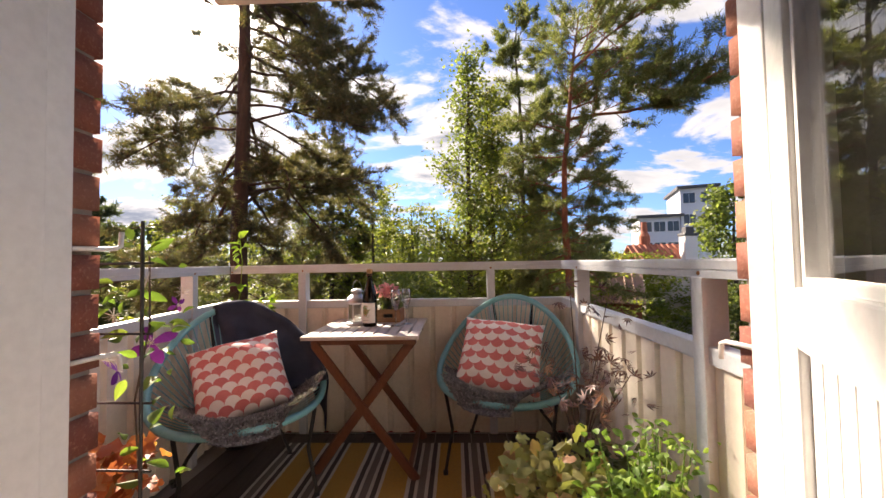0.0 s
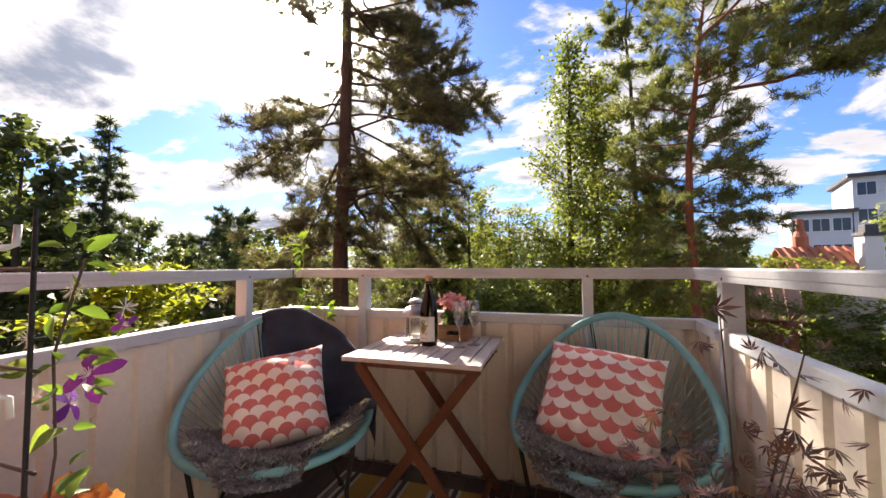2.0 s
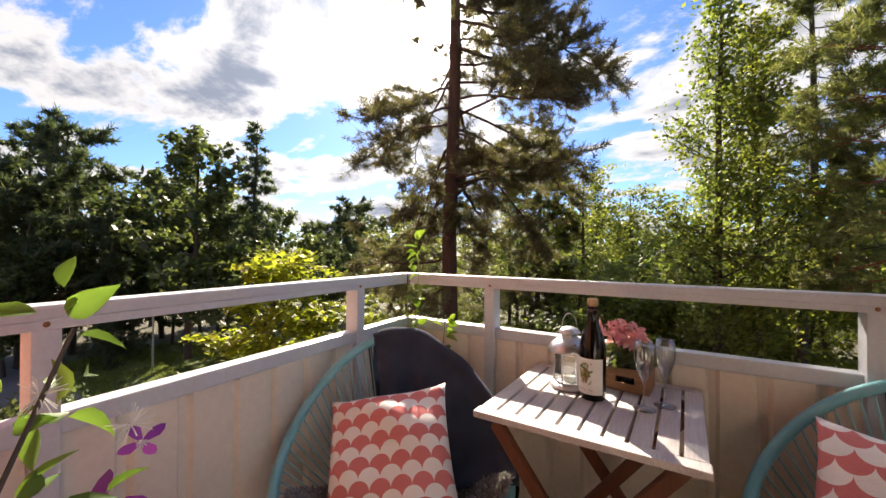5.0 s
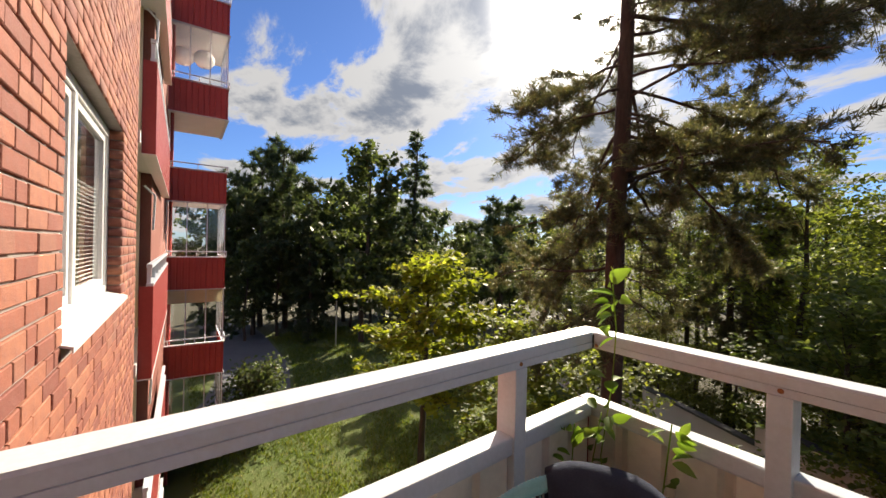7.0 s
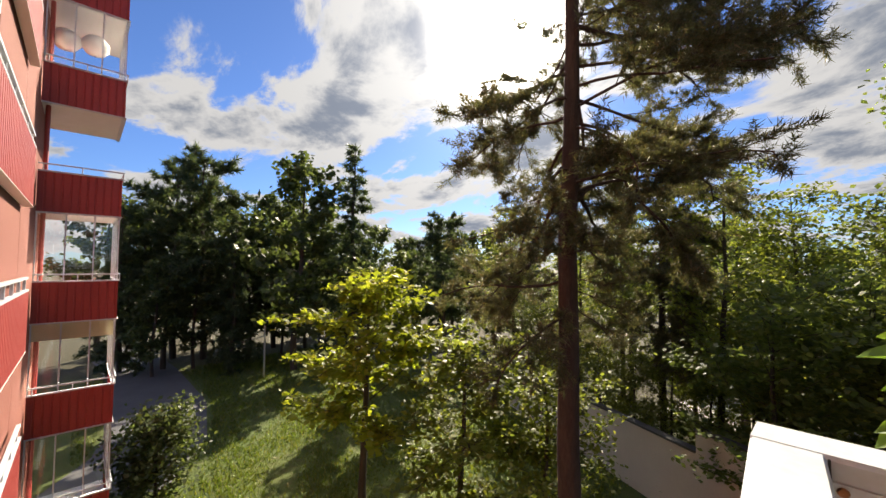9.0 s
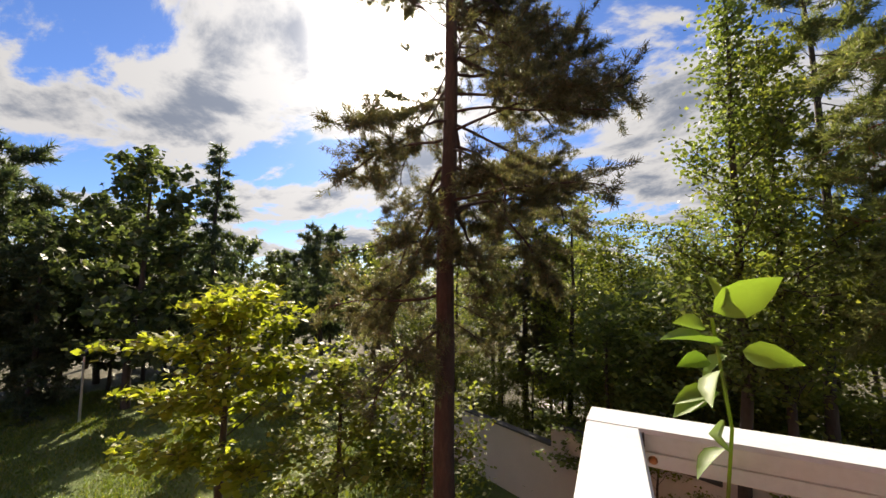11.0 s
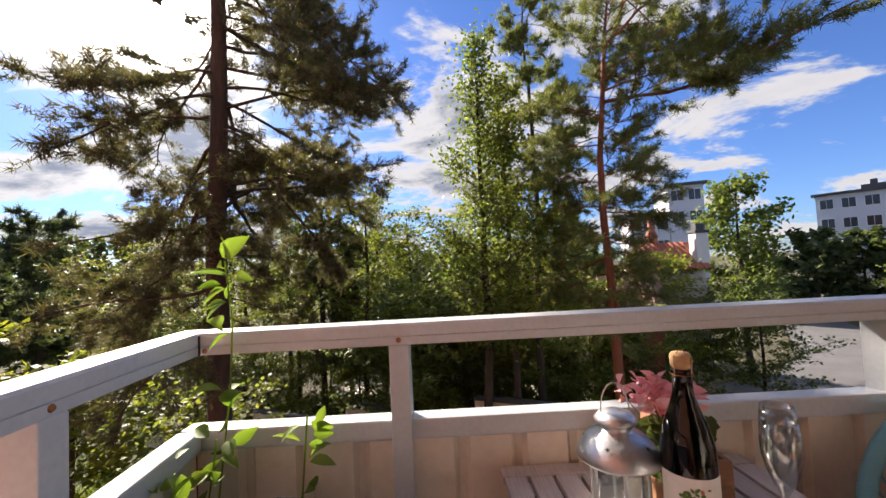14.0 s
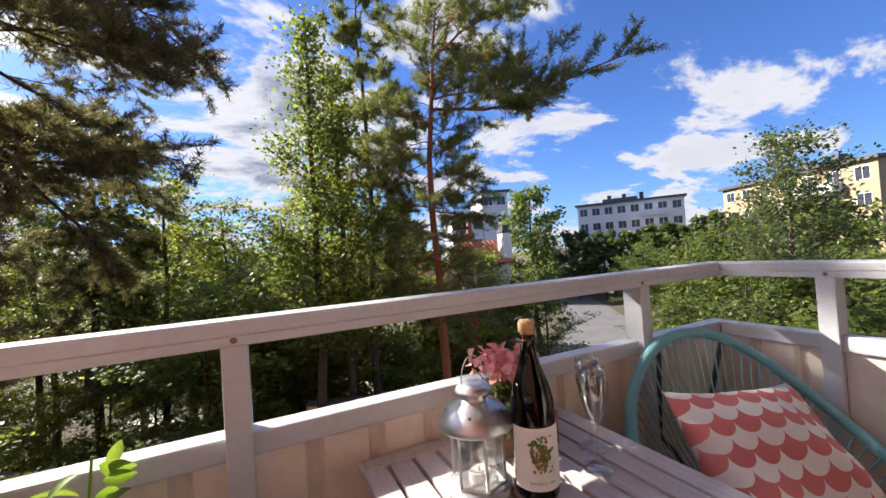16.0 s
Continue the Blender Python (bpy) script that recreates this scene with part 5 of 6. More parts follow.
def grow_pine(rng, height, r0, base, limbs, length, lean_to, drop=0.0, spray=3.2, bow=0.0):
    """A Scots pine: a trunk, bent bare limbs, forked branches and the short twigs that carry the needles.
    length(z, angle) gives a limb's reach, lean_to the side with more limbs."""
    chains, tips = [], []
    tz = np.linspace(0, height, 11)
    wob = rng.normal(0, 0.07, (11, 2)).cumsum(0) * height / 20
    wob -= wob[0]
    if bow:
        wob[:, 0] += bow * np.clip((tz / height - 0.55) / 0.45, 0, 1) ** 1.4
    chains.append((np.column_stack([wob[:, 0], wob[:, 1], tz]), r0 * (1 - tz / height) ** 0.7 + 0.012))
    up = np.array([0, 0, 1.0])

    def chain(o, d, ln, steps, bend, lift, r):
        pts, p = [], o.copy()
        for _ in range(steps + 1):
            pts.append(p.copy())
            d = d + rng.normal(0, bend, 3) + up * lift
            d = d / np.linalg.norm(d)
            p = p + d * ln / steps
        pts = np.array(pts)
        chains.append((pts, np.linspace(r, r * 0.3, steps + 1)))
        return pts, d

    def along(pts, q):
        k = q * (len(pts) - 1)
        i0 = min(int(k), len(pts) - 2)
        return pts[i0] + (pts[i0 + 1] - pts[i0]) * (k - i0), pts[i0 + 1] - pts[i0]

    def turned(d, a):
        h = np.array([d[0] * math.cos(a) - d[1] * math.sin(a), d[0] * math.sin(a) + d[1] * math.cos(a), d[2]])
        return h / (np.linalg.norm(h) + 1e-9)

    ang = rng.uniform(0, 6.28)
    for i in range(limbs):
        f = (i + rng.uniform(0, 0.9)) / limbs
        z = height * (base + (0.985 - base) * f)
        ang += 2.4 + rng.normal(0, 0.5)
        az = ang + 0.45 * math.sin(lean_to - ang)
        ln = length(z, az) * rng.uniform(0.65, 1.15)
        rise = -0.12 - drop + 0.75 * f + rng.normal(0, 0.16)
        d = np.array([math.cos(az), math.sin(az), rise])
        o = np.array([np.interp(z, tz, wob[:, 0]), np.interp(z, tz, wob[:, 1]), z])
        pts, _ = chain(o, d / np.linalg.norm(d), ln, 7, 0.15, -0.02 - 0.05 * (1 - f), max(0.012, 0.011 * ln * (1.2 - 0.6 * f)))
        for _ in range(max(3, int(ln * spray))):
            q = rng.uniform(0.22, 1.0)
            b, bd = along(pts, q)
            bl = min(1.5, max(0.35, ln * (0.18 + 0.35 * (1 - q)) * rng.uniform(0.6, 1.1)))
            dd = turned(bd / np.linalg.norm(bd), rng.choice((-1, 1)) * rng.uniform(0.4, 1.1)) + up * rng.normal(0.02, 0.25)
            sub, _ = chain(b, dd / np.linalg.norm(dd), bl, 3, 0.16, 0.03, 0.011)
            for _ in range(max(4, int(bl * 11))):
                c, cd = along(sub, rng.uniform(0.2, 1.0))
                td = turned(cd / np.linalg.norm(cd), rng.normal(0, 0.75)) + up * rng.normal(0.22, 0.3)
                td /= np.linalg.norm(td)
                tl = rng.uniform(0.14, 0.34)
                for u in (0.35, 0.7, 1.0):
                    tips.append((c + td * tl * u, td))
    return chains, tips


def wood_mesh(name, chains, material, parent, n=6):
    V, F, at = [], [], 0
    for ci, (pts, rad) in enumerate(chains):
        k = n + 4 if ci == 0 else (n if len(pts) > 3 else 4)
        ang = np.arange(k) * 2 * np.pi / k
        tan = np.gradient(pts, axis=0)
        tan /= np.linalg.norm(tan, axis=1)[:, None] + 1e-9
        ref = np.array([1.0, 0, 0]) if abs(tan[0][0]) < 0.8 else np.array([0, 1.0, 0])
        s = np.cross(tan, ref)
        s /= np.linalg.norm(s, axis=1)[:, None] + 1e-9
        u = np.cross(tan, s)
        ring = pts[:, None, :] + rad[:, None, None] * (np.cos(ang)[None, :, None] * s[:, None, :] + np.sin(ang)[None, :, None] * u[:, None, :])
        V.append(ring.reshape(-1, 3))
        i = np.arange(len(pts) - 1)[:, None] * k
        j = np.arange(k)[None, :]
        j2 = (j + 1) % k
        F.append((np.stack([i + j, i + j2, i + k + j2, i + k + j], -1) + at).reshape(-1, 4))
        at += len(pts) * k
    return from_arrays(name, np.concatenate(V), np.concatenate(F), material, parent, smooth=True)


def needle_mesh(name, rng, tips, per, length, width, material, parent, spread=0.10):
    o = np.array([t[0] for t in tips]).repeat(per, 0)
    td = np.array([t[1] for t in tips]).repeat(per, 0)
    n = len(o)
    o = o + rng.normal(0, spread, (n, 3)) * 0.6 + td * rng.uniform(-spread, spread, n)[:, None] * 1.6
    d = td * 0.8 + rng.normal(0, 0.75, (n, 3))
    d /= np.linalg.norm(d, axis=1)[:, None]
    s = np.cross(d, rng.normal(0, 1, (n, 3)))
    s /= np.linalg.norm(s, axis=1)[:, None]
    L = length * rng.uniform(0.6, 1.25, n)[:, None]
    w = width * rng.uniform(0.7, 1.3, n)[:, None]
    v = np.stack([o - s * w, o + s * w, o + d * L], 1).reshape(-1, 3)
    return from_arrays(name, v, np.arange(3 * n).reshape(-1, 3), material, parent)


def leaf_mesh(name, rng, tips, per, size, material, parent, spread=0.22, flat=False):
    o = np.array([t[0] for t in tips]).repeat(per, 0)
    n = len(o)
    o = o + rng.normal(0, spread, (n, 3)) * np.array([1, 1, 0.25 if flat else 1])
    nrm = rng.normal(0, 0.38 if flat else 0.7, (n, 3)) + np.array([0, 0, 0.8])
    nrm /= np.linalg.norm(nrm, axis=1)[:, None]
    d = np.cross(nrm, rng.normal(0, 1, (n, 3)))
    d /= np.linalg.norm(d, axis=1)[:, None]
    s = np.cross(nrm, d)
    L = size * rng.uniform(0.6, 1.3, n)[:, None]
    w = L * 0.36
    v = np.stack([o - d * L * 0.5, o - d * L * 0.05 + s * w, o + d * L * 0.5 - nrm * L * 0.12, o - d * L * 0.05 - s * w], 1).reshape(-1, 3)
    return from_arrays(name, v, np.arange(4 * n).reshape(-1, 4), material, parent)


def tree(name, seed, at, height, kind, r0, base, spread, limbs, bark, foliage, label, per=9, size=0.13, lean=(0, 0), group="", rz=0.0, reach=None, slim=0.10, bare=False):
    rng = np.random.default_rng(seed)
    ob = thing(name, at, label, "tree", group, rz=rz)
    chains, tips = grow_tree(rng, height, r0, base, spread, limbs, kind, reach)
    if lean != (0, 0):
        for pts, _ in chains:
            b = (pts[:, 2] / height) ** 1.5
            pts[:, 0] += lean[0] * b
            pts[:, 1] += lean[1] * b
        for p, _ in tips:
            b = max(0.0, p[2] / height) ** 1.5
            p[0] += lean[0] * b
            p[1] += lean[1] * b
    if bare:
        chains = [c for c in chains if len(c[0]) > 3]
    tagged(wood_mesh("trunk", chains, bark, ob), "bark-covered trunk with limbs")
    if kind in ("broad", "layered"):
        tagged(leaf_mesh("crown", rng, tips, per, size, foliage, ob, flat=kind == "layered"), "crown of separate leaves", kind="stuff")
    else:
        tagged(needle_mesh("crown", rng, tips, per, size, size * slim, foliage, ob), "crown of needle sprays", kind="stuff")
    return ob


G = GROUND_Z
HERE = (-1.0, 3.2)


def toward(yaw, dist):
    """A place on the ground by bearing (degrees, left of straight ahead) and distance from the balcony."""
    return (HERE[0] - dist * math.sin(radians(yaw)), HERE[1] + dist * math.cos(radians(yaw)), G)



def pine(name, seed, at, grown, bark, foliage, label, per, size, slim=0.05):
    """A pine out of grow_pine's chains."""
    rng = np.random.default_rng(seed)
    ob = thing(name, at, label, "tree")
    chains, tips = grown(rng)
    tagged(wood_mesh("trunk", chains, bark, ob), "bark-covered trunk with limbs")
    tagged(needle_mesh("crown", rng, tips, per, size, size * slim, foliage, ob, 0.04), "crown of needle sprays", kind="stuff")
    return ob


def tall_reach(z, az):
    """Longest away from the house; the lowest limbs are short."""
    reach = 3.0 + 2.1 * max(0.0, math.cos(az - 1.15)) + 0.5 * max(0.0, math.cos(az - 3.3))
    if math.cos(az + 1.2) > 0.75:
        reach *= 0.55
    if 12.9 < z < 14.7 and math.cos(az - 2.9) > -0.1:
        reach *= 0.40
    if z < 8.9 and math.cos(az - 1.15) > -0.3:
        reach *= 0.4
    return reach * (0.8 if z < 9.2 else 1.0) * (1.0 if z < 15 else max(0.25, (21.5 - z) / 6.5))


def flag_reach(z, az):
    """Sheared by the wind: long towards the east, high up."""
    reach = 1.7 + 3.2 * max(0.0, math.cos(az)) ** 2 * (z > 10.8)
    return reach * (0.7 if math.cos(az + 1.57) > 0.6 else 1.0) * (1.0 if z < 13 else 0.7)


pine("pine_tree", 11, (-5.65, 11.0, G), lambda r: grow_pine(r, 21.0, 0.25, 0.31, 100, tall_reach, 1.2, 0.12, 4.3), BARK, NEEDLE, "tall Scots pine with a dark trunk beside the balcony", 12, 0.15, 0.06)
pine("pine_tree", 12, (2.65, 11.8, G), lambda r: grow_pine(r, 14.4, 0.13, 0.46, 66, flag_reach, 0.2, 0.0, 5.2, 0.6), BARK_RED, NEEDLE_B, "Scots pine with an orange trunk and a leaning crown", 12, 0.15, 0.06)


def columnar(z, cx, cy):
    """Narrow crown that runs to a point."""
    return max(0.2, 1.3 - max(0.0, z - 6.5) / 7.5) * (0.8 + 0.45 * math.sin(2.3 * z + 2.5 * cx - 2 * cy))


slender = tree("birch_tree", 13, (-0.05, 14.6, G), 14.9, "broad", 0.14, 0.34, 1.75, 66, BARK_DARK, LEAF, "slender sunlit broadleaf tree", per=13, size=0.125, reach=columnar)
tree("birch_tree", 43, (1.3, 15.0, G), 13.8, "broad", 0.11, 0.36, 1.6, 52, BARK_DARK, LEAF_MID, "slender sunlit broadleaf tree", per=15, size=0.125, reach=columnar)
pine("pine_tree", 14, (2.3, 16.5, G), lambda r: grow_pine(r, 17.4, 0.14, 0.40, 60, lambda z, az: 1.9 if z < 14 else 1.2, 0.0, 0.0, 5.0), BARK_DARK, NEEDLE_B, "thin Scots pine behind the others", 9, 0.22, 0.07)
pine("pine_tree", 24, toward(17.5, 20), lambda r: grow_pine(r, 14.6, 0.16, 0.32, 74, lambda z, az: 0.5 + 3.0 * (1 - z / 15.5), 0.0, 0.0, 5.0), BARK_DARK, NEEDLE, "Scots pine among broadleaf trees", 8, 0.25, 0.07)
tree("maple_tree", 15, (-12.2, 10.2, G), 7.1, "layered", 0.12, 0.34, 3.0, 24, BARK_DARK, LEAF_YELLOW, "young maple with yellow-green leaves over the lawn", per=9, size=0.25, lean=(-0.8, 0.5))
tree("maple_tree", 25, (-9.4, 11.8, G), 5.4, "layered", 0.10, 0.25, 2.2, 26, BARK_DARK, LEAF_MID, "small leafy maple over the lawn", per=10, size=0.19)
tree("maple_tree", 26, (-7.4, 12.9, G), 4.6, "layered", 0.08, 0.15, 2.0, 24, BARK_DARK, LEAF_MID, "low sunlit maple beside the tall pine", per=12, size=0.15)
far_spruce = tree("spruce_tree", 16, (-31.6, 21.0, G), 18.8, "spruce", 0.25, 0.08, 3.4, 70, BARK_DARK, NEEDLE_DARK, "dark spruce at the edge of the lawn", per=9, size=0.50, group="forest trees", bare=True)
far_pine = tree("pine_tree", 17, (-40.0, 9.3, G), 16.4, "pine", 0.25, 0.30, 4.0, 40, BARK_DARK, NEEDLE_DARK, "dark Scots pine at the edge of the lawn", per=11, size=0.50, group="forest trees", bare=True)
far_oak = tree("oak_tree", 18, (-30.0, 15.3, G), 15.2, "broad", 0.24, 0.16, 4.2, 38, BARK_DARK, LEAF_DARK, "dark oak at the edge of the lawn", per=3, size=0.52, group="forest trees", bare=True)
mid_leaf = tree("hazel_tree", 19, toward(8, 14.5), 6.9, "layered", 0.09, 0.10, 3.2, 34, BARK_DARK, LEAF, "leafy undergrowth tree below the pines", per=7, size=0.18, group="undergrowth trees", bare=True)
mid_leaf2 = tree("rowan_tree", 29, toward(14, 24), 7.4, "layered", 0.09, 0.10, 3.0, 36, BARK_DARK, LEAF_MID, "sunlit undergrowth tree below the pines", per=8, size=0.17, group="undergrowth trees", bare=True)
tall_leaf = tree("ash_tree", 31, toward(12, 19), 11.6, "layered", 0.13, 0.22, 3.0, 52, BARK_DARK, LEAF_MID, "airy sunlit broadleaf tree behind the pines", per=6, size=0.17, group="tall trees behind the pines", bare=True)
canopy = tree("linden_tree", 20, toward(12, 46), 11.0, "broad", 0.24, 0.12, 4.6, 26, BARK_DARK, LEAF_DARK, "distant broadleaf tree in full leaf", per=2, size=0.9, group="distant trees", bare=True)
round_tree = tree("maple_tree", 21, toward(-38.8, 31), 12.0, "broad", 0.20, 0.20, 2.9, 36, BARK_DARK, LEAF, "round green maple beside the road", per=7, size=0.30)
tree("oak_tree", 22, toward(-67.5, 17), 10.6, "broad", 0.16, 0.28, 2.5, 40, BARK_DARK, LEAF_DARK, "open-crowned oak beyond the railing", per=13, size=0.13)

rnd = random.Random(4)


def again(src, yaw, dist, size, tilt=0.0):
    c = copy_thing(src, pose(*toward(yaw, dist), tilt, 0, rnd.uniform(0, 360)))
    c.scale = (size, size, size)
    return c


# forest beyond the lawn
again(far_pine, 78, 38, 1.02, 9)
for yaw, dist, size in ((88, 44, 0.9), (84, 40, 0.8), (80, 46, 0.85), (76, 42, 0.85), (73, 36, 0.75), (70, 40, 0.9), (67, 44, 0.85), (64, 46, 0.8), (60, 48, 0.75), (56, 50, 0.8), (52, 48, 0.7), (47, 44, 0.7), (43, 42, 0.72), (39, 44, 0.75)):
    again(far_oak, yaw, dist, size)
for yaw, dist, size in ((86, 37, 0.65), (82, 36, 0.75), (75, 33, 0.62), (71, 47, 0.85), (66, 39, 0.6), (50, 40, 0.65), (45, 50, 0.8)):
    again(rnd.choice((far_spruce, far_pine)), yaw, dist, size)
again(far_oak, 52, 28, 0.55)
again(far_pine, 46, 31, 0.72)
for yaw, dist, size in ((83, 34, 0.5), (79, 35, 0.55), (75, 36, 0.5), (69, 37, 0.5), (64, 40, 0.55)):
    again(far_oak, yaw, dist, size)
# tall broadleaf wall behind the pines
for yaw, dist, size in ((38, 36, 0.6), (29, 38, 0.6), (20, 40, 0.6), (11, 38, 0.6), (3, 38, 0.6), (-14, 34, 0.6), (-19, 36, 0.6)):
    again(far_oak, yaw, dist, size)
for yaw, dist, size in ((28, 20, 0.8), (21, 25, 1.0), (5, 21, 0.92), (-3, 24, 0.98), (-11, 24, 0.95), (36, 27, 1.0)):
    again(tall_leaf, yaw, dist, size)
# undergrowth before the balcony
for yaw, dist, size in ((22, 23.5, 0.9), (9, 24, 0.82)):
    again(slender, yaw, dist, size)
for k in range(14):
    yaw = rnd.uniform(-16, 38)
    again(mid_leaf2 if k % 2 else mid_leaf, yaw, rnd.uniform(22, 29) if yaw > 2 else rnd.uniform(14, 24), rnd.uniform(0.8, 1.05))
# low shrubs at the foot of the balcony
for yaw, dist, size in ((-4, 10.5, 0.42), (-9, 9.5, 0.46), (-14, 10.5, 0.5), (-20, 9.8, 0.45), (3, 12.5, 0.5), (-26, 11.5, 0.5), (7, 15.5, 0.62), (-1, 15, 0.6), (33, 21, 0.55), (29, 20, 0.5), (25, 19.5, 0.6), (21, 19, 0.52), (17, 18.5, 0.6), (13, 18, 0.55), (9, 18.5, 0.62), (4, 18, 0.6), (-6, 17, 0.6), (-12, 17, 0.62), (-17, 16, 0.6)):
    again(mid_leaf2, yaw, dist, size)
# hedges and bushes beyond the right-hand rail
for yaw, dist, size in ((-58, 19, 0.85), (-63, 17, 0.9), (-68, 16, 0.85), (-74, 15, 0.95), (-80, 14, 1.0), (-55, 31, 0.9), (-58, 30, 1.05), (-61, 28, 1.1), (-66, 27, 1.1), (-71, 26, 1.15), (-78, 24, 1.15), (-53, 44, 1.0), (-44, 60, 1.0), (-34, 24, 0.8), (-30, 21, 0.75), (-27, 27, 0.8), (-35, 29, 0.72), (-86, 16, 1.0), (-24, 17, 0.7)):
    again(mid_leaf, yaw, dist, size)
for yaw, dist, size in ((-27.5, 21.5, 1.05), (-23.5, 18, 0.9), (-31, 23, 1.0)):
    again(mid_leaf2, yaw, dist, size)
again(mid_leaf, -39.5, 23, 0.85)
# planting before the far houses
for yaw, dist, size in ((-45, 58, 0.80), (-48.5, 62, 0.78), (-52, 60, 0.76), (-55, 57, 0.80), (-58, 56, 0.78), (-61, 52, 0.84), (-64, 50, 0.80), (-67, 46, 0.84), (-71, 44, 0.8)):
    again(canopy, yaw, dist, size)
# the far tree line all round
for k in range(34):
    yaw = 62 - 5.0 * k + rnd.uniform(-2, 2)
    again(canopy, yaw, rnd.uniform(62, 95), rnd.uniform(0.75, 1.05) * (0.72 if yaw < -25 else 1.0))

# ---- ground works ----


def patch(name, points, dz, material, label, category):
    bm = bmesh.new()
    bm.faces.new([bm.verts.new((x, y, GROUND_Z + dz)) for x, y in points])
    return structure(name, bm, material, label, category)


def strip(points, width):
    """A ribbon on the ground along a line."""
    L, R = [], []
    for i, p in enumerate(points):
        a, b = Vector(points[max(i - 1, 0)]), Vector(points[min(i + 1, len(points) - 1)])
        n = (b - a).normalized()
        L.append((p[0] - n.y * width / 2, p[1] + n.x * width / 2))
        R.append((p[0] + n.y * width / 2, p[1] - n.x * width / 2))
    return L + R[::-1]


patch("road", strip([(6, 21), (14, 22), (22, 25), (29, 31), (34, 38), (42, 50)], 6.0), 0.012, ASPHALT, "grey asphalt road past the trees", "road")
patch("path", strip([(-19, 4.2), (-22, 6.0), (-27, 7.0), (-36, 7.0), (-48, 6.0)], 4.0), 0.012, ASPHALT, "asphalt path along the house", "path")
patch("gravel_yard", strip([(-8, 29), (-2, 28), (4, 26), (9, 24)], 5.0), 0.016, PLASTER, "pale gravel yard behind the trees", "ground")


def stepped_wall():
    w = thing("stepped_wall", (0, 0, 0), "beige plastered wall with a stepped, dark-capped top", "wall", kind="structure")
    a, d = Vector((-14.5, 21.3)), (Vector((-6.6, 17.85)) - Vector((-11.4, 19.9))).normalized()
    side = Vector((-d.y, d.x))
    edges, z, step = (-3.0, 1.5, 6.15, 10.7, 15.55, 20.3), -5.55, 0.66
    for k, (u0, u1) in enumerate(zip(edges, edges[1:])):
        p, q = a + d * u0, a + d * (u1 - 0.004)
        top = z + step * k
        for name, lo, hi, thick, mat in (("panel", GROUND_Z, top, 0.20, PLASTER), ("coping", top, top + 0.07, 0.30, ROOF_DARK)):
            bm = bmesh.new()
            o = side * thick / 2
            vs = [bm.verts.new((*(c + s * o), zz)) for zz in (lo, hi) for c, s in ((p, -1), (q, -1), (q, 1), (p, 1))]
            for f in ((3, 2, 1, 0), (4, 5, 6, 7), (0, 1, 5, 4), (1, 2, 6, 5), (2, 3, 7, 6), (3, 0, 4, 7)):
                bm.faces.new([vs[i] for i in f])
            part(name, bm, mat, w, "plastered panel" if name == "panel" else "dark coping")


stepped_wall()


def lawn_grass():
    """Blades over the nearer lawn, in tufts of uneven height."""
    rng = np.random.default_rng(60)
    n = 90000
    x, y = rng.uniform(-36, -7, n), rng.uniform(3.5, 20, n)
    keep = np.sin(x * 1.3 + 2 * np.sin(y * 0.7)) + np.sin(y * 1.9 + x * 0.4) + rng.normal(0, 0.9, n) > -0.6
    keep &= ~((x < -17) & (y < 9.5) & (y > 3.5) & (np.abs(y - np.interp(x, [-48, -36, -27, -22, -17], [6, 7, 7, 6, 3])) < 2.2))
    x, y = x[keep], y[keep]
    n = len(x)
    o = np.stack([x, y, np.full(n, GROUND_Z)], 1)
    a = rng.uniform(0, 6.28, n)
    s = np.stack([np.cos(a), np.sin(a), np.zeros(n)], 1)
    h = rng.uniform(0.06, 0.17, n)[:, None]
    tip = o + np.array([0, 0, 1.0]) * h + rng.normal(0, 0.05, (n, 3)) * np.array([1, 1, 0.2])
    w = rng.uniform(0.015, 0.035, n)[:, None]
    v = np.stack([o - s * w, o + s * w, tip], 1).reshape(-1, 3)
    ob = from_arrays("grass", v, np.arange(3 * n).reshape(-1, 3), GRASS)
    return tagged(ob, "uneven mown grass of the lawn", "grass", kind="stuff")


lawn_grass()

# ---- the neighbours' balconies ----


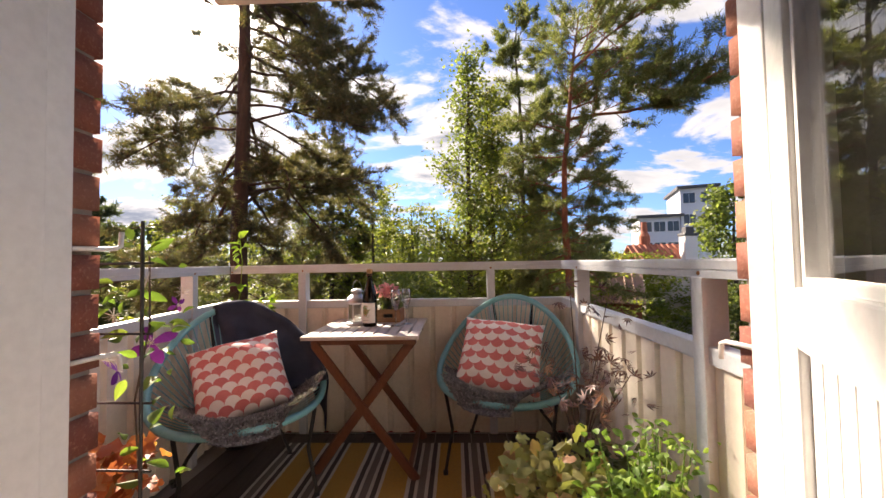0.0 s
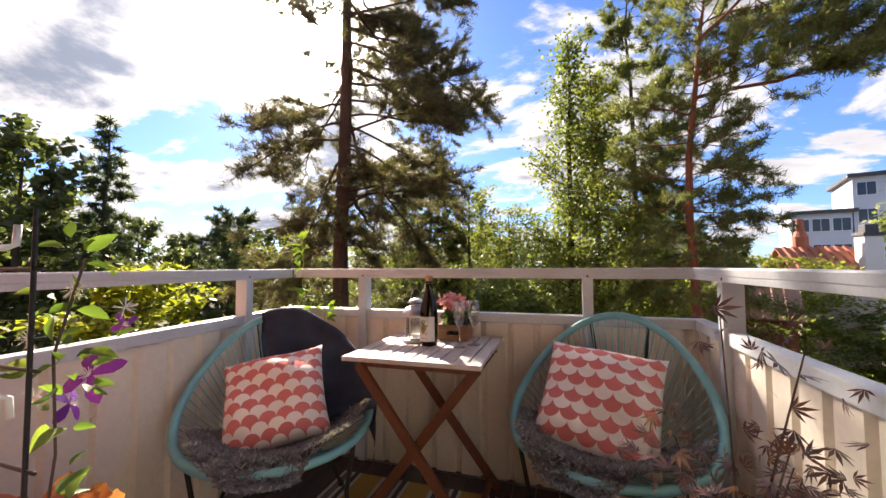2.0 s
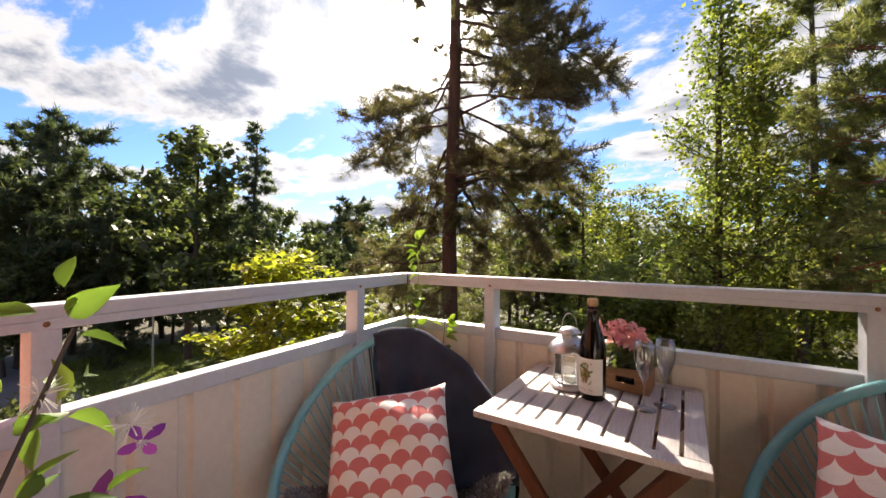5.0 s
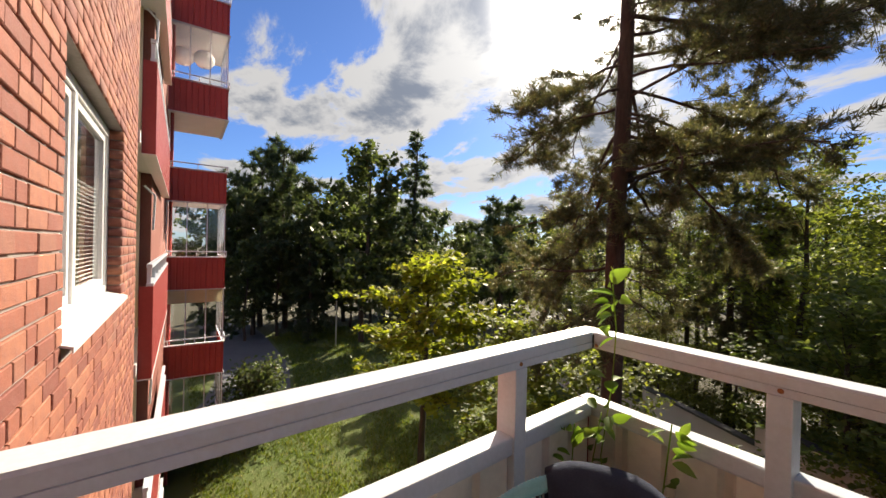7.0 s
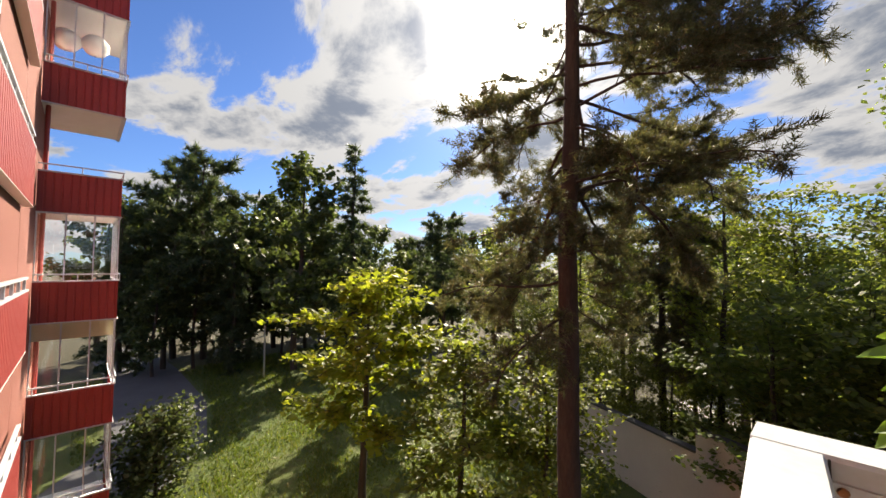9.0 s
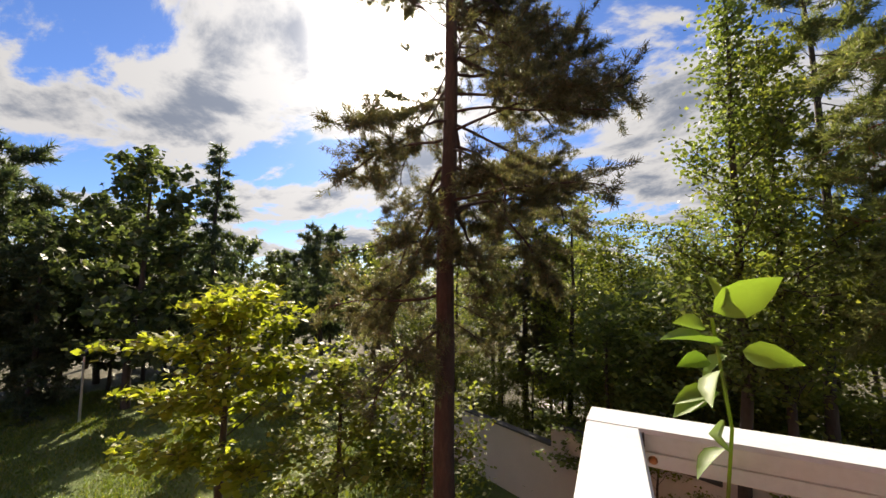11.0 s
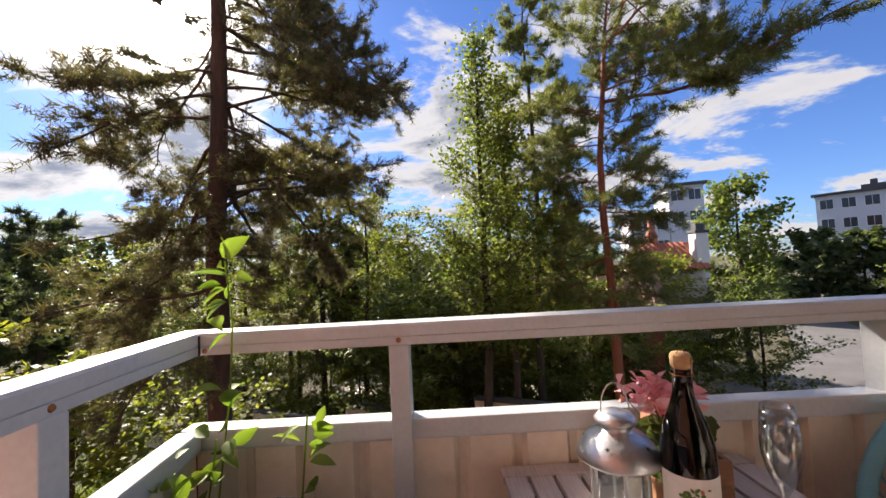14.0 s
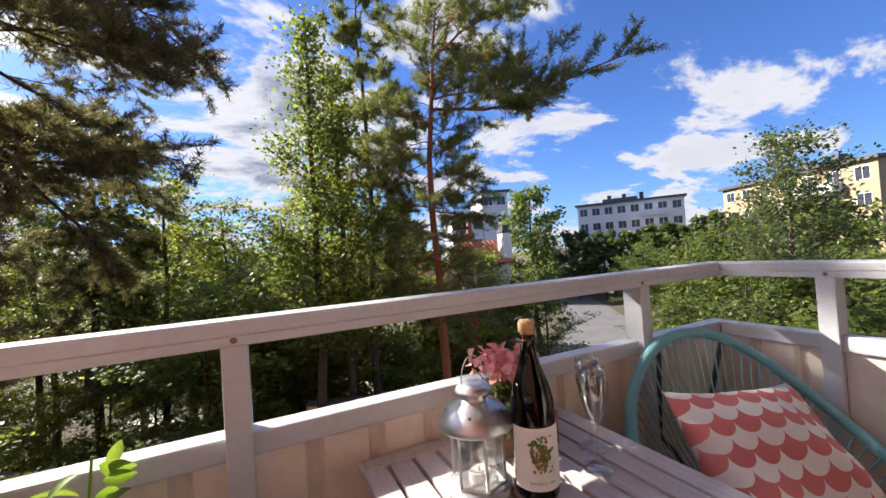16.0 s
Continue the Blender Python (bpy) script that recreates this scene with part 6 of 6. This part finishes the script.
def loggias():
    x0, x1 = LOG
    for k in range(-2, 4):
        z = k * STOREY
        lg = thing("neighbour_loggia", (0, 0, z), "recessed balcony with a red corrugated parapet in the brick facade", "balcony", "recessed balconies of the facade", kind="structure")
        part("side_wall", boxes((-9.3, -9.2, 1.2, 2.52, -0.25, STOREY - 0.27)), CREAM, lg, "cream rendered partition")
        part("back_wall", boxes((x0, x1, 1.1, 1.2, -0.25, STOREY - 0.27)), CREAM, lg, "cream rendered wall")
        part("slab", boxes((x0, x1, 1.1, 2.70, -0.27, -0.12)), CEILING_WHITE, lg, "concrete slab")
        front = corrugated(x1 - 0.2 - x0, -0.36, 0.80, 0.16)
        part("parapet", front, RED_SHEET, lg, "red corrugated sheet").matrix_basis = pose(x1 - 0.2, 2.84, 0, 0, 0, 180)
        part("parapet_end", boxes((x1 - 0.198, x1 - 0.19, 2.70, 2.842, -0.36, 0.80)), RED_SHEET, lg, "red sheet")
        part("bottom_trim", boxes((x0, x1 - 0.18, 2.70, 2.848, -0.374, -0.362)), WHITE, lg, "white drip edge")
        part("top_rail", boxes((x0, x1 - 0.19, 2.77, 2.83, 1.03, 1.08), bevel=0.004), RAIL, lg)
        part("sill_rail", boxes((x0, x1 - 0.19, 2.77, 2.845, 0.80, 0.84), bevel=0.004), RAIL, lg)
        for i in range(7):
            part("post", boxes((x1 - 0.26 - i * 0.9, x1 - 0.22 - i * 0.9, 2.775, 2.815, 0.84, 1.03)), RAIL, lg)
        part("awning_arm", tube(bmesh.new(), [(-8.6, 2.62, 2.25), (-8.6, 2.76, 2.1), (-8.6, 2.74, 1.55)], 0.018, 6), WHITE, lg, "white awning arm")
    bm = boxes((x0, -9.3, 2.40, WALL_Y - 0.002, -9.0, 12.0), (-18.4, x0, 2.40, WALL_Y, -9.0, 12.0), (-18.4, -18.3, -8, 2.40, -9.0, 12.0))
    structure("wall_far", bm, BRICK, "red brick facade beyond the recessed balconies", "wall")


loggias()


def stacked_balcony(k, glazed):
    z = k * STOREY
    x0, x1, y0, y1 = -18.3, -15.5, WALL_Y + 0.01, 4.32
    b = thing("neighbour_balcony", (0, 0, z), "red corrugated balcony with a glazed front on the brick house" if glazed else "red corrugated balcony with an open steel railing", "balcony", "stacked balconies of the house", kind="structure")
    part("slab", boxes((x0, x1 - 0.02, y0, y1 - 0.02, -0.14, 0.0)), CEILING_WHITE, b, "concrete slab")
    side = corrugated(y1 - y0, -0.16, 0.86, 0.16)
    part("parapet", side, RED_SHEET, b, "red corrugated sheet").matrix_basis = pose(x1, y1, 0, 0, 0, 90) @ pose(-(y1 - y0), 0, 0)
    part("parapet", corrugated(x1 - x0, -0.16, 0.86, 0.16), RED_SHEET, b, "red corrugated sheet").matrix_basis = pose(x1, y1, 0, 0, 0, 180)
    for r in ((x1 - 0.06, x1 + 0.03, y0, y1 + 0.03), (x0, x1 - 0.061, y1 - 0.06, y1 + 0.03)):
        part("sill_rail", boxes((*r, 0.862, 0.90), bevel=0.004), RAIL, b)
        part("drip_edge", boxes((*r, -0.185, -0.162)), RAIL, b)
    part("hand_rail", tube(bmesh.new(), [(x1 + 0.03, y0, 1.06), (x1 + 0.03, y1 + 0.03, 1.06), (x0, y1 + 0.03, 1.06)], 0.02, 6), RAIL, b)
    for y in (y0 + 0.1, (y0 + y1) / 2, y1 + 0.02):
        part("rail_post", tube(bmesh.new(), [(x1 + 0.03, y, 0.9), (x1 + 0.03, y, 1.05)], 0.012, 6), RAIL, b)
    if glazed:
        top = STOREY - 0.20
        for y in (y0 + 0.02, y0 + 0.55, y0 + 1.1, y1 - 0.03):
            part("glazing_post", boxes((x1 - 0.05, x1 - 0.015, y - 0.015, y + 0.015, 0.90, top)), RAIL, b)
        part("glazing_head", boxes((x1 - 0.06, x1 - 0.01, y0, y1, top, top + 0.035)), RAIL, b)
        for a, e in ((y0 + 0.035, y0 + 0.535), (y0 + 0.565, y0 + 1.085), (y0 + 1.115, y1 - 0.045)):
            part("pane", boxes((x1 - 0.036, x1 - 0.030, a, e, 0.90, top)), CLEAR, b, "clear glass").visible_shadow = False
        for i in range(4):
            part("pane", boxes((x1 - 0.06 - (i + 1) * 0.68, x1 - 0.07 - i * 0.68, y1 - 0.036, y1 - 0.030, 0.90, top)), CLEAR, b, "clear glass").visible_shadow = False
            part("glazing_post", boxes((x1 - 0.075 - (i + 1) * 0.68, x1 - 0.055 - (i + 1) * 0.68, y1 - 0.05, y1 - 0.015, 0.90, top)), RAIL, b)
    if k == -1:
        part("roller_blind", boxes((x1 - 0.10, x1 - 0.09, y0 + 0.03, y1 - 0.06, STOREY - 0.62, STOREY - 0.21)), YELLOW_CLOTH, b, "yellow roller blind")
    return b


for k, glazed in ((3, True), (2, True), (1, False), (0, True), (-1, True), (-2, True)):
    stacked_balcony(k, glazed)
structure("downpipe", tube(bmesh.new(), [(-15.9, 2.80, -6.5), (-15.9, 2.80, 11)], 0.05, 8), RED_SHEET, "dark red downpipe on the house", "pipe")
for y, z in ((3.05, 2.06), (3.65, 2.12)):
    lamp = bmesh.new()
    lathe(lamp, [(0.04, -0.30), (0.2, -0.24), (0.31, -0.09), (0.31, 0.09), (0.2, 0.24), (0.04, 0.30)], 20, (-16.4, y, 2 * STOREY + z - 0.1))
    tagged(part("paper_lamp", lamp, PAPER, None, smooth=True), "round white paper lamp hanging in the glazed balcony", "lamp", "paper lamps")

# ---- houses beyond the trees ----


def far_block(name, a, b, depth, base, top, wall, label, rows, cols, roof=True):
    """A house with its front from a to b (plan), windows in rows and columns, under a low roof."""
    a, b = Vector(a), Vector(b)
    L = (b - a).length
    yaw = math.degrees(math.atan2(b.y - a.y, b.x - a.x))
    h = thing(name, (a.x, a.y, base), label, "house", rz=yaw)
    H = top - base
    part("wall", boxes((0, L, 0, depth, 0, H)), wall, h)
    part("roof", boxes((-0.4, L + 0.4, -0.5, depth + 0.4, H, H + 0.35)), ROOF_DARK, h, "dark sheet roof")
    if roof:
        part("roof_storey", boxes((L * 0.25, L * 0.6, depth * 0.3, depth * 0.8, H + 0.35, H + 1.3)), ROOF_DARK, h, "dark roof hatch")
        for f in (0.3, 0.45, 0.62):
            part("chimney", boxes((L * f, L * f + 0.7, depth * 0.35, depth * 0.45, H + 0.35, H + 2.0)), ROOF_DARK, h, "dark chimney")
    for r in range(rows):
        z = H - 1.9 - r * 2.8
        for c in range(cols):
            x = L * (c + 0.5) / cols
            win = part("window", boxes((x - 0.75, x + 0.75, -0.03, 0.0, z - 0.08, z + 1.38)), WHITE, h, "white window frame")
            part("pane", boxes((x - 0.66, x - 0.03, -0.045, -0.031, z, z + 1.3)), WINDOW_DARK, win)
            part("pane", boxes((x + 0.03, x + 0.66, -0.045, -0.031, z, z + 1.3)), WINDOW_DARK, win)
        if r < 2 and cols > 4:
            x = L * 0.72
            part("balcony", boxes((x - 2.2, x + 2.2, -1.2, -0.05, z - 1.0, z + 0.1)), WHITE_HOUSE, h, "pale balcony front")
    return h


far_block("apartment_house", toward(-45.5, 78)[:2], toward(-58.5, 78)[:2], 11, G, 8.6, WHITE_HOUSE, "white rendered apartment house with a dark roof", 4, 8)
far_block("apartment_house", toward(-62.5, 72)[:2], toward(-75, 58)[:2], 11, G, 8.0, OCHRE, "ochre rendered apartment house behind the trees", 4, 7)
far_block("villa", toward(-31.8, 58)[:2], toward(-35.6, 59)[:2], 9, G, 10.2, WHITE_HOUSE, "white functionalist villa with a flat dark roof", 2, 2, False)
far_block("villa", toward(-27.0, 57)[:2], toward(-31.7, 58)[:2], 8, G, 6.6, WHITE_HOUSE, "low white wing of the villa with a flat dark roof", 2, 3, False)


def gable_house(name, at, rz, w, d, eave, ridge, wall, label, tiles):
    h = thing(name, at, label, "house", rz=rz)
    part("wall", boxes((-w / 2, w / 2, -d / 2, d / 2, 0, eave)), wall, h)
    for s in (-1, 1):
        run, rise = d / 2 + 0.3, ridge - eave
        n = int(w / 0.32)
        slope = math.degrees(math.atan2(rise, run))
        roof = part("roof", boxes((-w / 2 - 0.2, w / 2 + 0.2, 0, math.hypot(run, rise), -0.05, 0)), tiles, h, "red tiled roof slope")
        roof.matrix_basis = pose(0, s * run, eave, 0, 0, 180 if s > 0 else 0) @ pose(0, 0, 0, slope, 0, 0)
        for i in range(n):
            x = -w / 2 + i * w / n
            part("roof_rib", tube(bmesh.new(), [(x + 0.12, 0, 0.0), (x + 0.12, math.hypot(run, rise), 0.0)], 0.075, 6), tiles, roof)
    return h


red = gable_house("cottage", (11.3, 24.2, G), 0, 2.6, 3.0, 7.0, 8.4, PLASTER, "small house with a red tiled roof behind the trees", ROOF_TILE)
part("chimney", boxes((0.95, 1.6, -1.5, -0.9, 7.0, 8.8), bevel=0.02), WHITE, red, "white plastered chimney")
part("chimney_cap", boxes((0.90, 1.65, -1.55, -0.85, 8.802, 8.95), (1.05, 1.5, -1.4, -1.0, 8.952, 9.3), bevel=0.02), ROOF_DARK, red, "dark chimney cap")
part("chimney", lathe(bmesh.new(), [(0.30, 7.6), (0.30, 8.9), (0.17, 9.2), (0.15, 9.75), (0.0, 9.75)], 12, (-0.4, 0.2, 0)), ROOF_TILE, red, "round red brick chimney")
gable_house("shed", (7.2, 20.8, G), -20, 2.8, 2.6, 5.6, 6.9, BARK_RED, "red shed with a weathered tile roof", ROOF_OLD)

lamp_post = thing("street_lamp", toward(71, 30), "slim grey street lamp on the lawn", "street lamp")
part("pole", lathe(bmesh.new(), [(0.07, 0), (0.05, 3.6), (0.0, 3.62)], 8), STEEL, lamp_post)
part("lamp_head", lathe(bmesh.new(), [(0.0, 3.55), (0.12, 3.6), (0.22, 3.8), (0.20, 3.86), (0.0, 3.95)], 12), WINDOW_DARK, lamp_post)
bush = tree("juniper_bush", 40, (-17.6, 5.6, G), 2.6, "broad", 0.05, 0.02, 1.3, 30, BARK_DARK, LEAF_DARK, "round dark bush beside the path", per=14, size=0.16)

# ---- hooks by the door ----
for x, z, flip in ((DOOR_X0, 1.145, 1), (DOOR_X0, 0.905, -1), (DOOR_X1, 0.92, -1)):
    s = 1 if x < 0 else -1
    hook = bmesh.new()
    tube(hook, [(x + s * 0.004, 2.61, z), (x + s * 0.012, 2.665, z), (x + s * 0.014, 2.70, z + 0.002 * flip), (x + s * 0.016, 2.712, z + 0.008 * flip), (x + s * 0.016, 2.714, z + 0.042 * flip)], 0.0055, 8)
    tagged(part("shutter_hook", hook, WHITE, None, smooth=True), "white painted bent steel hook in the brick reveal", "hook", "hooks by the door")

# ---- bricks, last ----
COURSE, BRICK_L, JOINT = 0.088, 0.25, 0.012


def brick_mesh(L, H, D, inset=0.004):
    """A brick with its face at y = 0, its body behind, the front edges worn round."""
    bm = bmesh.new()
    back = [bm.verts.new(p) for p in ((0, -D, 0), (L, -D, 0), (L, -D, H), (0, -D, H))]
    rim = [bm.verts.new(p) for p in ((0, -inset, 0), (L, -inset, 0), (L, -inset, H), (0, -inset, H))]
    e = inset
    face = [bm.verts.new(p) for p in ((e, 0, e), (L - e, 0, e), (L - e, 0, H - e), (e, 0, H - e))]
    for a, b in ((back, rim), (rim, face)):
        for i in range(4):
            bm.faces.new((a[i], b[i], b[(i + 1) % 4], a[(i + 1) % 4]))
    bm.faces.new(face)
    bmesh.ops.recalc_face_normals(bm, faces=bm.faces)
    return bm


def clear_spans(a, b, holes):
    spans = [(a, b)]
    for h0, h1 in holes:
        nxt = []
        for s0, s1 in spans:
            if h1 <= s0 or h0 >= s1:
                nxt.append((s0, s1))
            else:
                nxt += [(s0, h0)] if h0 > s0 else []
                nxt += [(h1, s1)] if h1 < s1 else []
        spans = nxt
    return [s for s in spans if s[1] - s[0] > 0.03]


def lay_bricks():
    rb = random.Random(9)
    shared, V, F, at = {}, [], [], 0
    singles = 0
    z = -4.4
    row = 0
    while z < 5.6:
        top = z + COURSE - JOINT
        holes = []
        for (h0, h1, lo, hi) in ((WIN[0], WIN[1], WIN[2] - 0.06, WIN[3]), (DOOR_X0, DOOR_X1, -0.02, DOOR_H)):
            if min(top, hi) - max(z, lo) > 0.3 * COURSE:
                holes.append((h0, h1))
        for s0, s1 in clear_spans(LOG[1], 1.6, holes):
            x = s0
            first = True
            while x < s1 - 0.03:
                L = BRICK_L if rb.random() < 0.72 else 0.12
                if first and row % 2:
                    L = 0.12
                first = False
                if s1 - (x + L) < 0.07:
                    L = s1 - x
                near_hole = x < s0 + 0.01 or x + L > s1 - 0.01 or abs(z - WIN[3]) < COURSE
                D = (0.125 if x < -3 else 0.072) if near_hole and (holes or abs(z - WIN[3]) < COURSE) else 0.05
                sx = x + (0.0 if x < s0 + 0.01 else JOINT / 2)
                ex = x + L - (0.0 if x + L > s1 - 0.01 else JOINT / 2)
                jut, tilt = rb.uniform(-0.003, 0.003), rb.uniform(-0.6, 0.6)
                near = -3.4 <= x + L and x <= -2.3 and -0.35 < z < 2.5 or -5.5 <= x <= -3.4 and -0.45 < z < 0.9
                key = (round((ex - sx) * 100), round(D, 3))
                if near and singles < 300:
                    if key not in shared:
                        ob = part("brick", brick_mesh(key[0] / 100, COURSE - JOINT, D), BRICK, WALL)
                        shared[key] = ob.data
                    else:
                        ob = new("brick", shared[key])
                        ob.parent = WALL
                    ob.matrix_basis = pose(sx, WALL_Y + jut, z, 0, tilt, 0)
                    singles += 1
                else:
                    l, h, e = ex - sx, COURSE - JOINT, 0.004
                    v = np.array([(0, -D, 0), (l, -D, 0), (l, -D, h), (0, -D, h), (0, -e, 0), (l, -e, 0), (l, -e, h), (0, -e, h), (e, 0, e), (l - e, 0, e), (l - e, 0, h - e), (e, 0, h - e)])
                    v[:, 2] += (v[:, 0] - l / 2) * math.tan(radians(-tilt))
                    V.append(v + np.array([sx, WALL_Y + jut, z]))
                    F.append(np.array([(i, (i + 1) % 4, (i + 1) % 4 + 4, i + 4) for i in range(4)] + [(i + 4, (i + 1) % 4 + 4, (i + 1) % 4 + 8, i + 8) for i in range(4)] + [(8, 9, 10, 11)]) + at)
                    at += 12
                x += L
        z += COURSE
        row += 1
    rest = from_arrays("brickwork", np.concatenate(V), np.concatenate(F), BRICK, WALL)
    tagged(rest, "red brickwork with grey joints", kind="stuff")


lay_bricks()
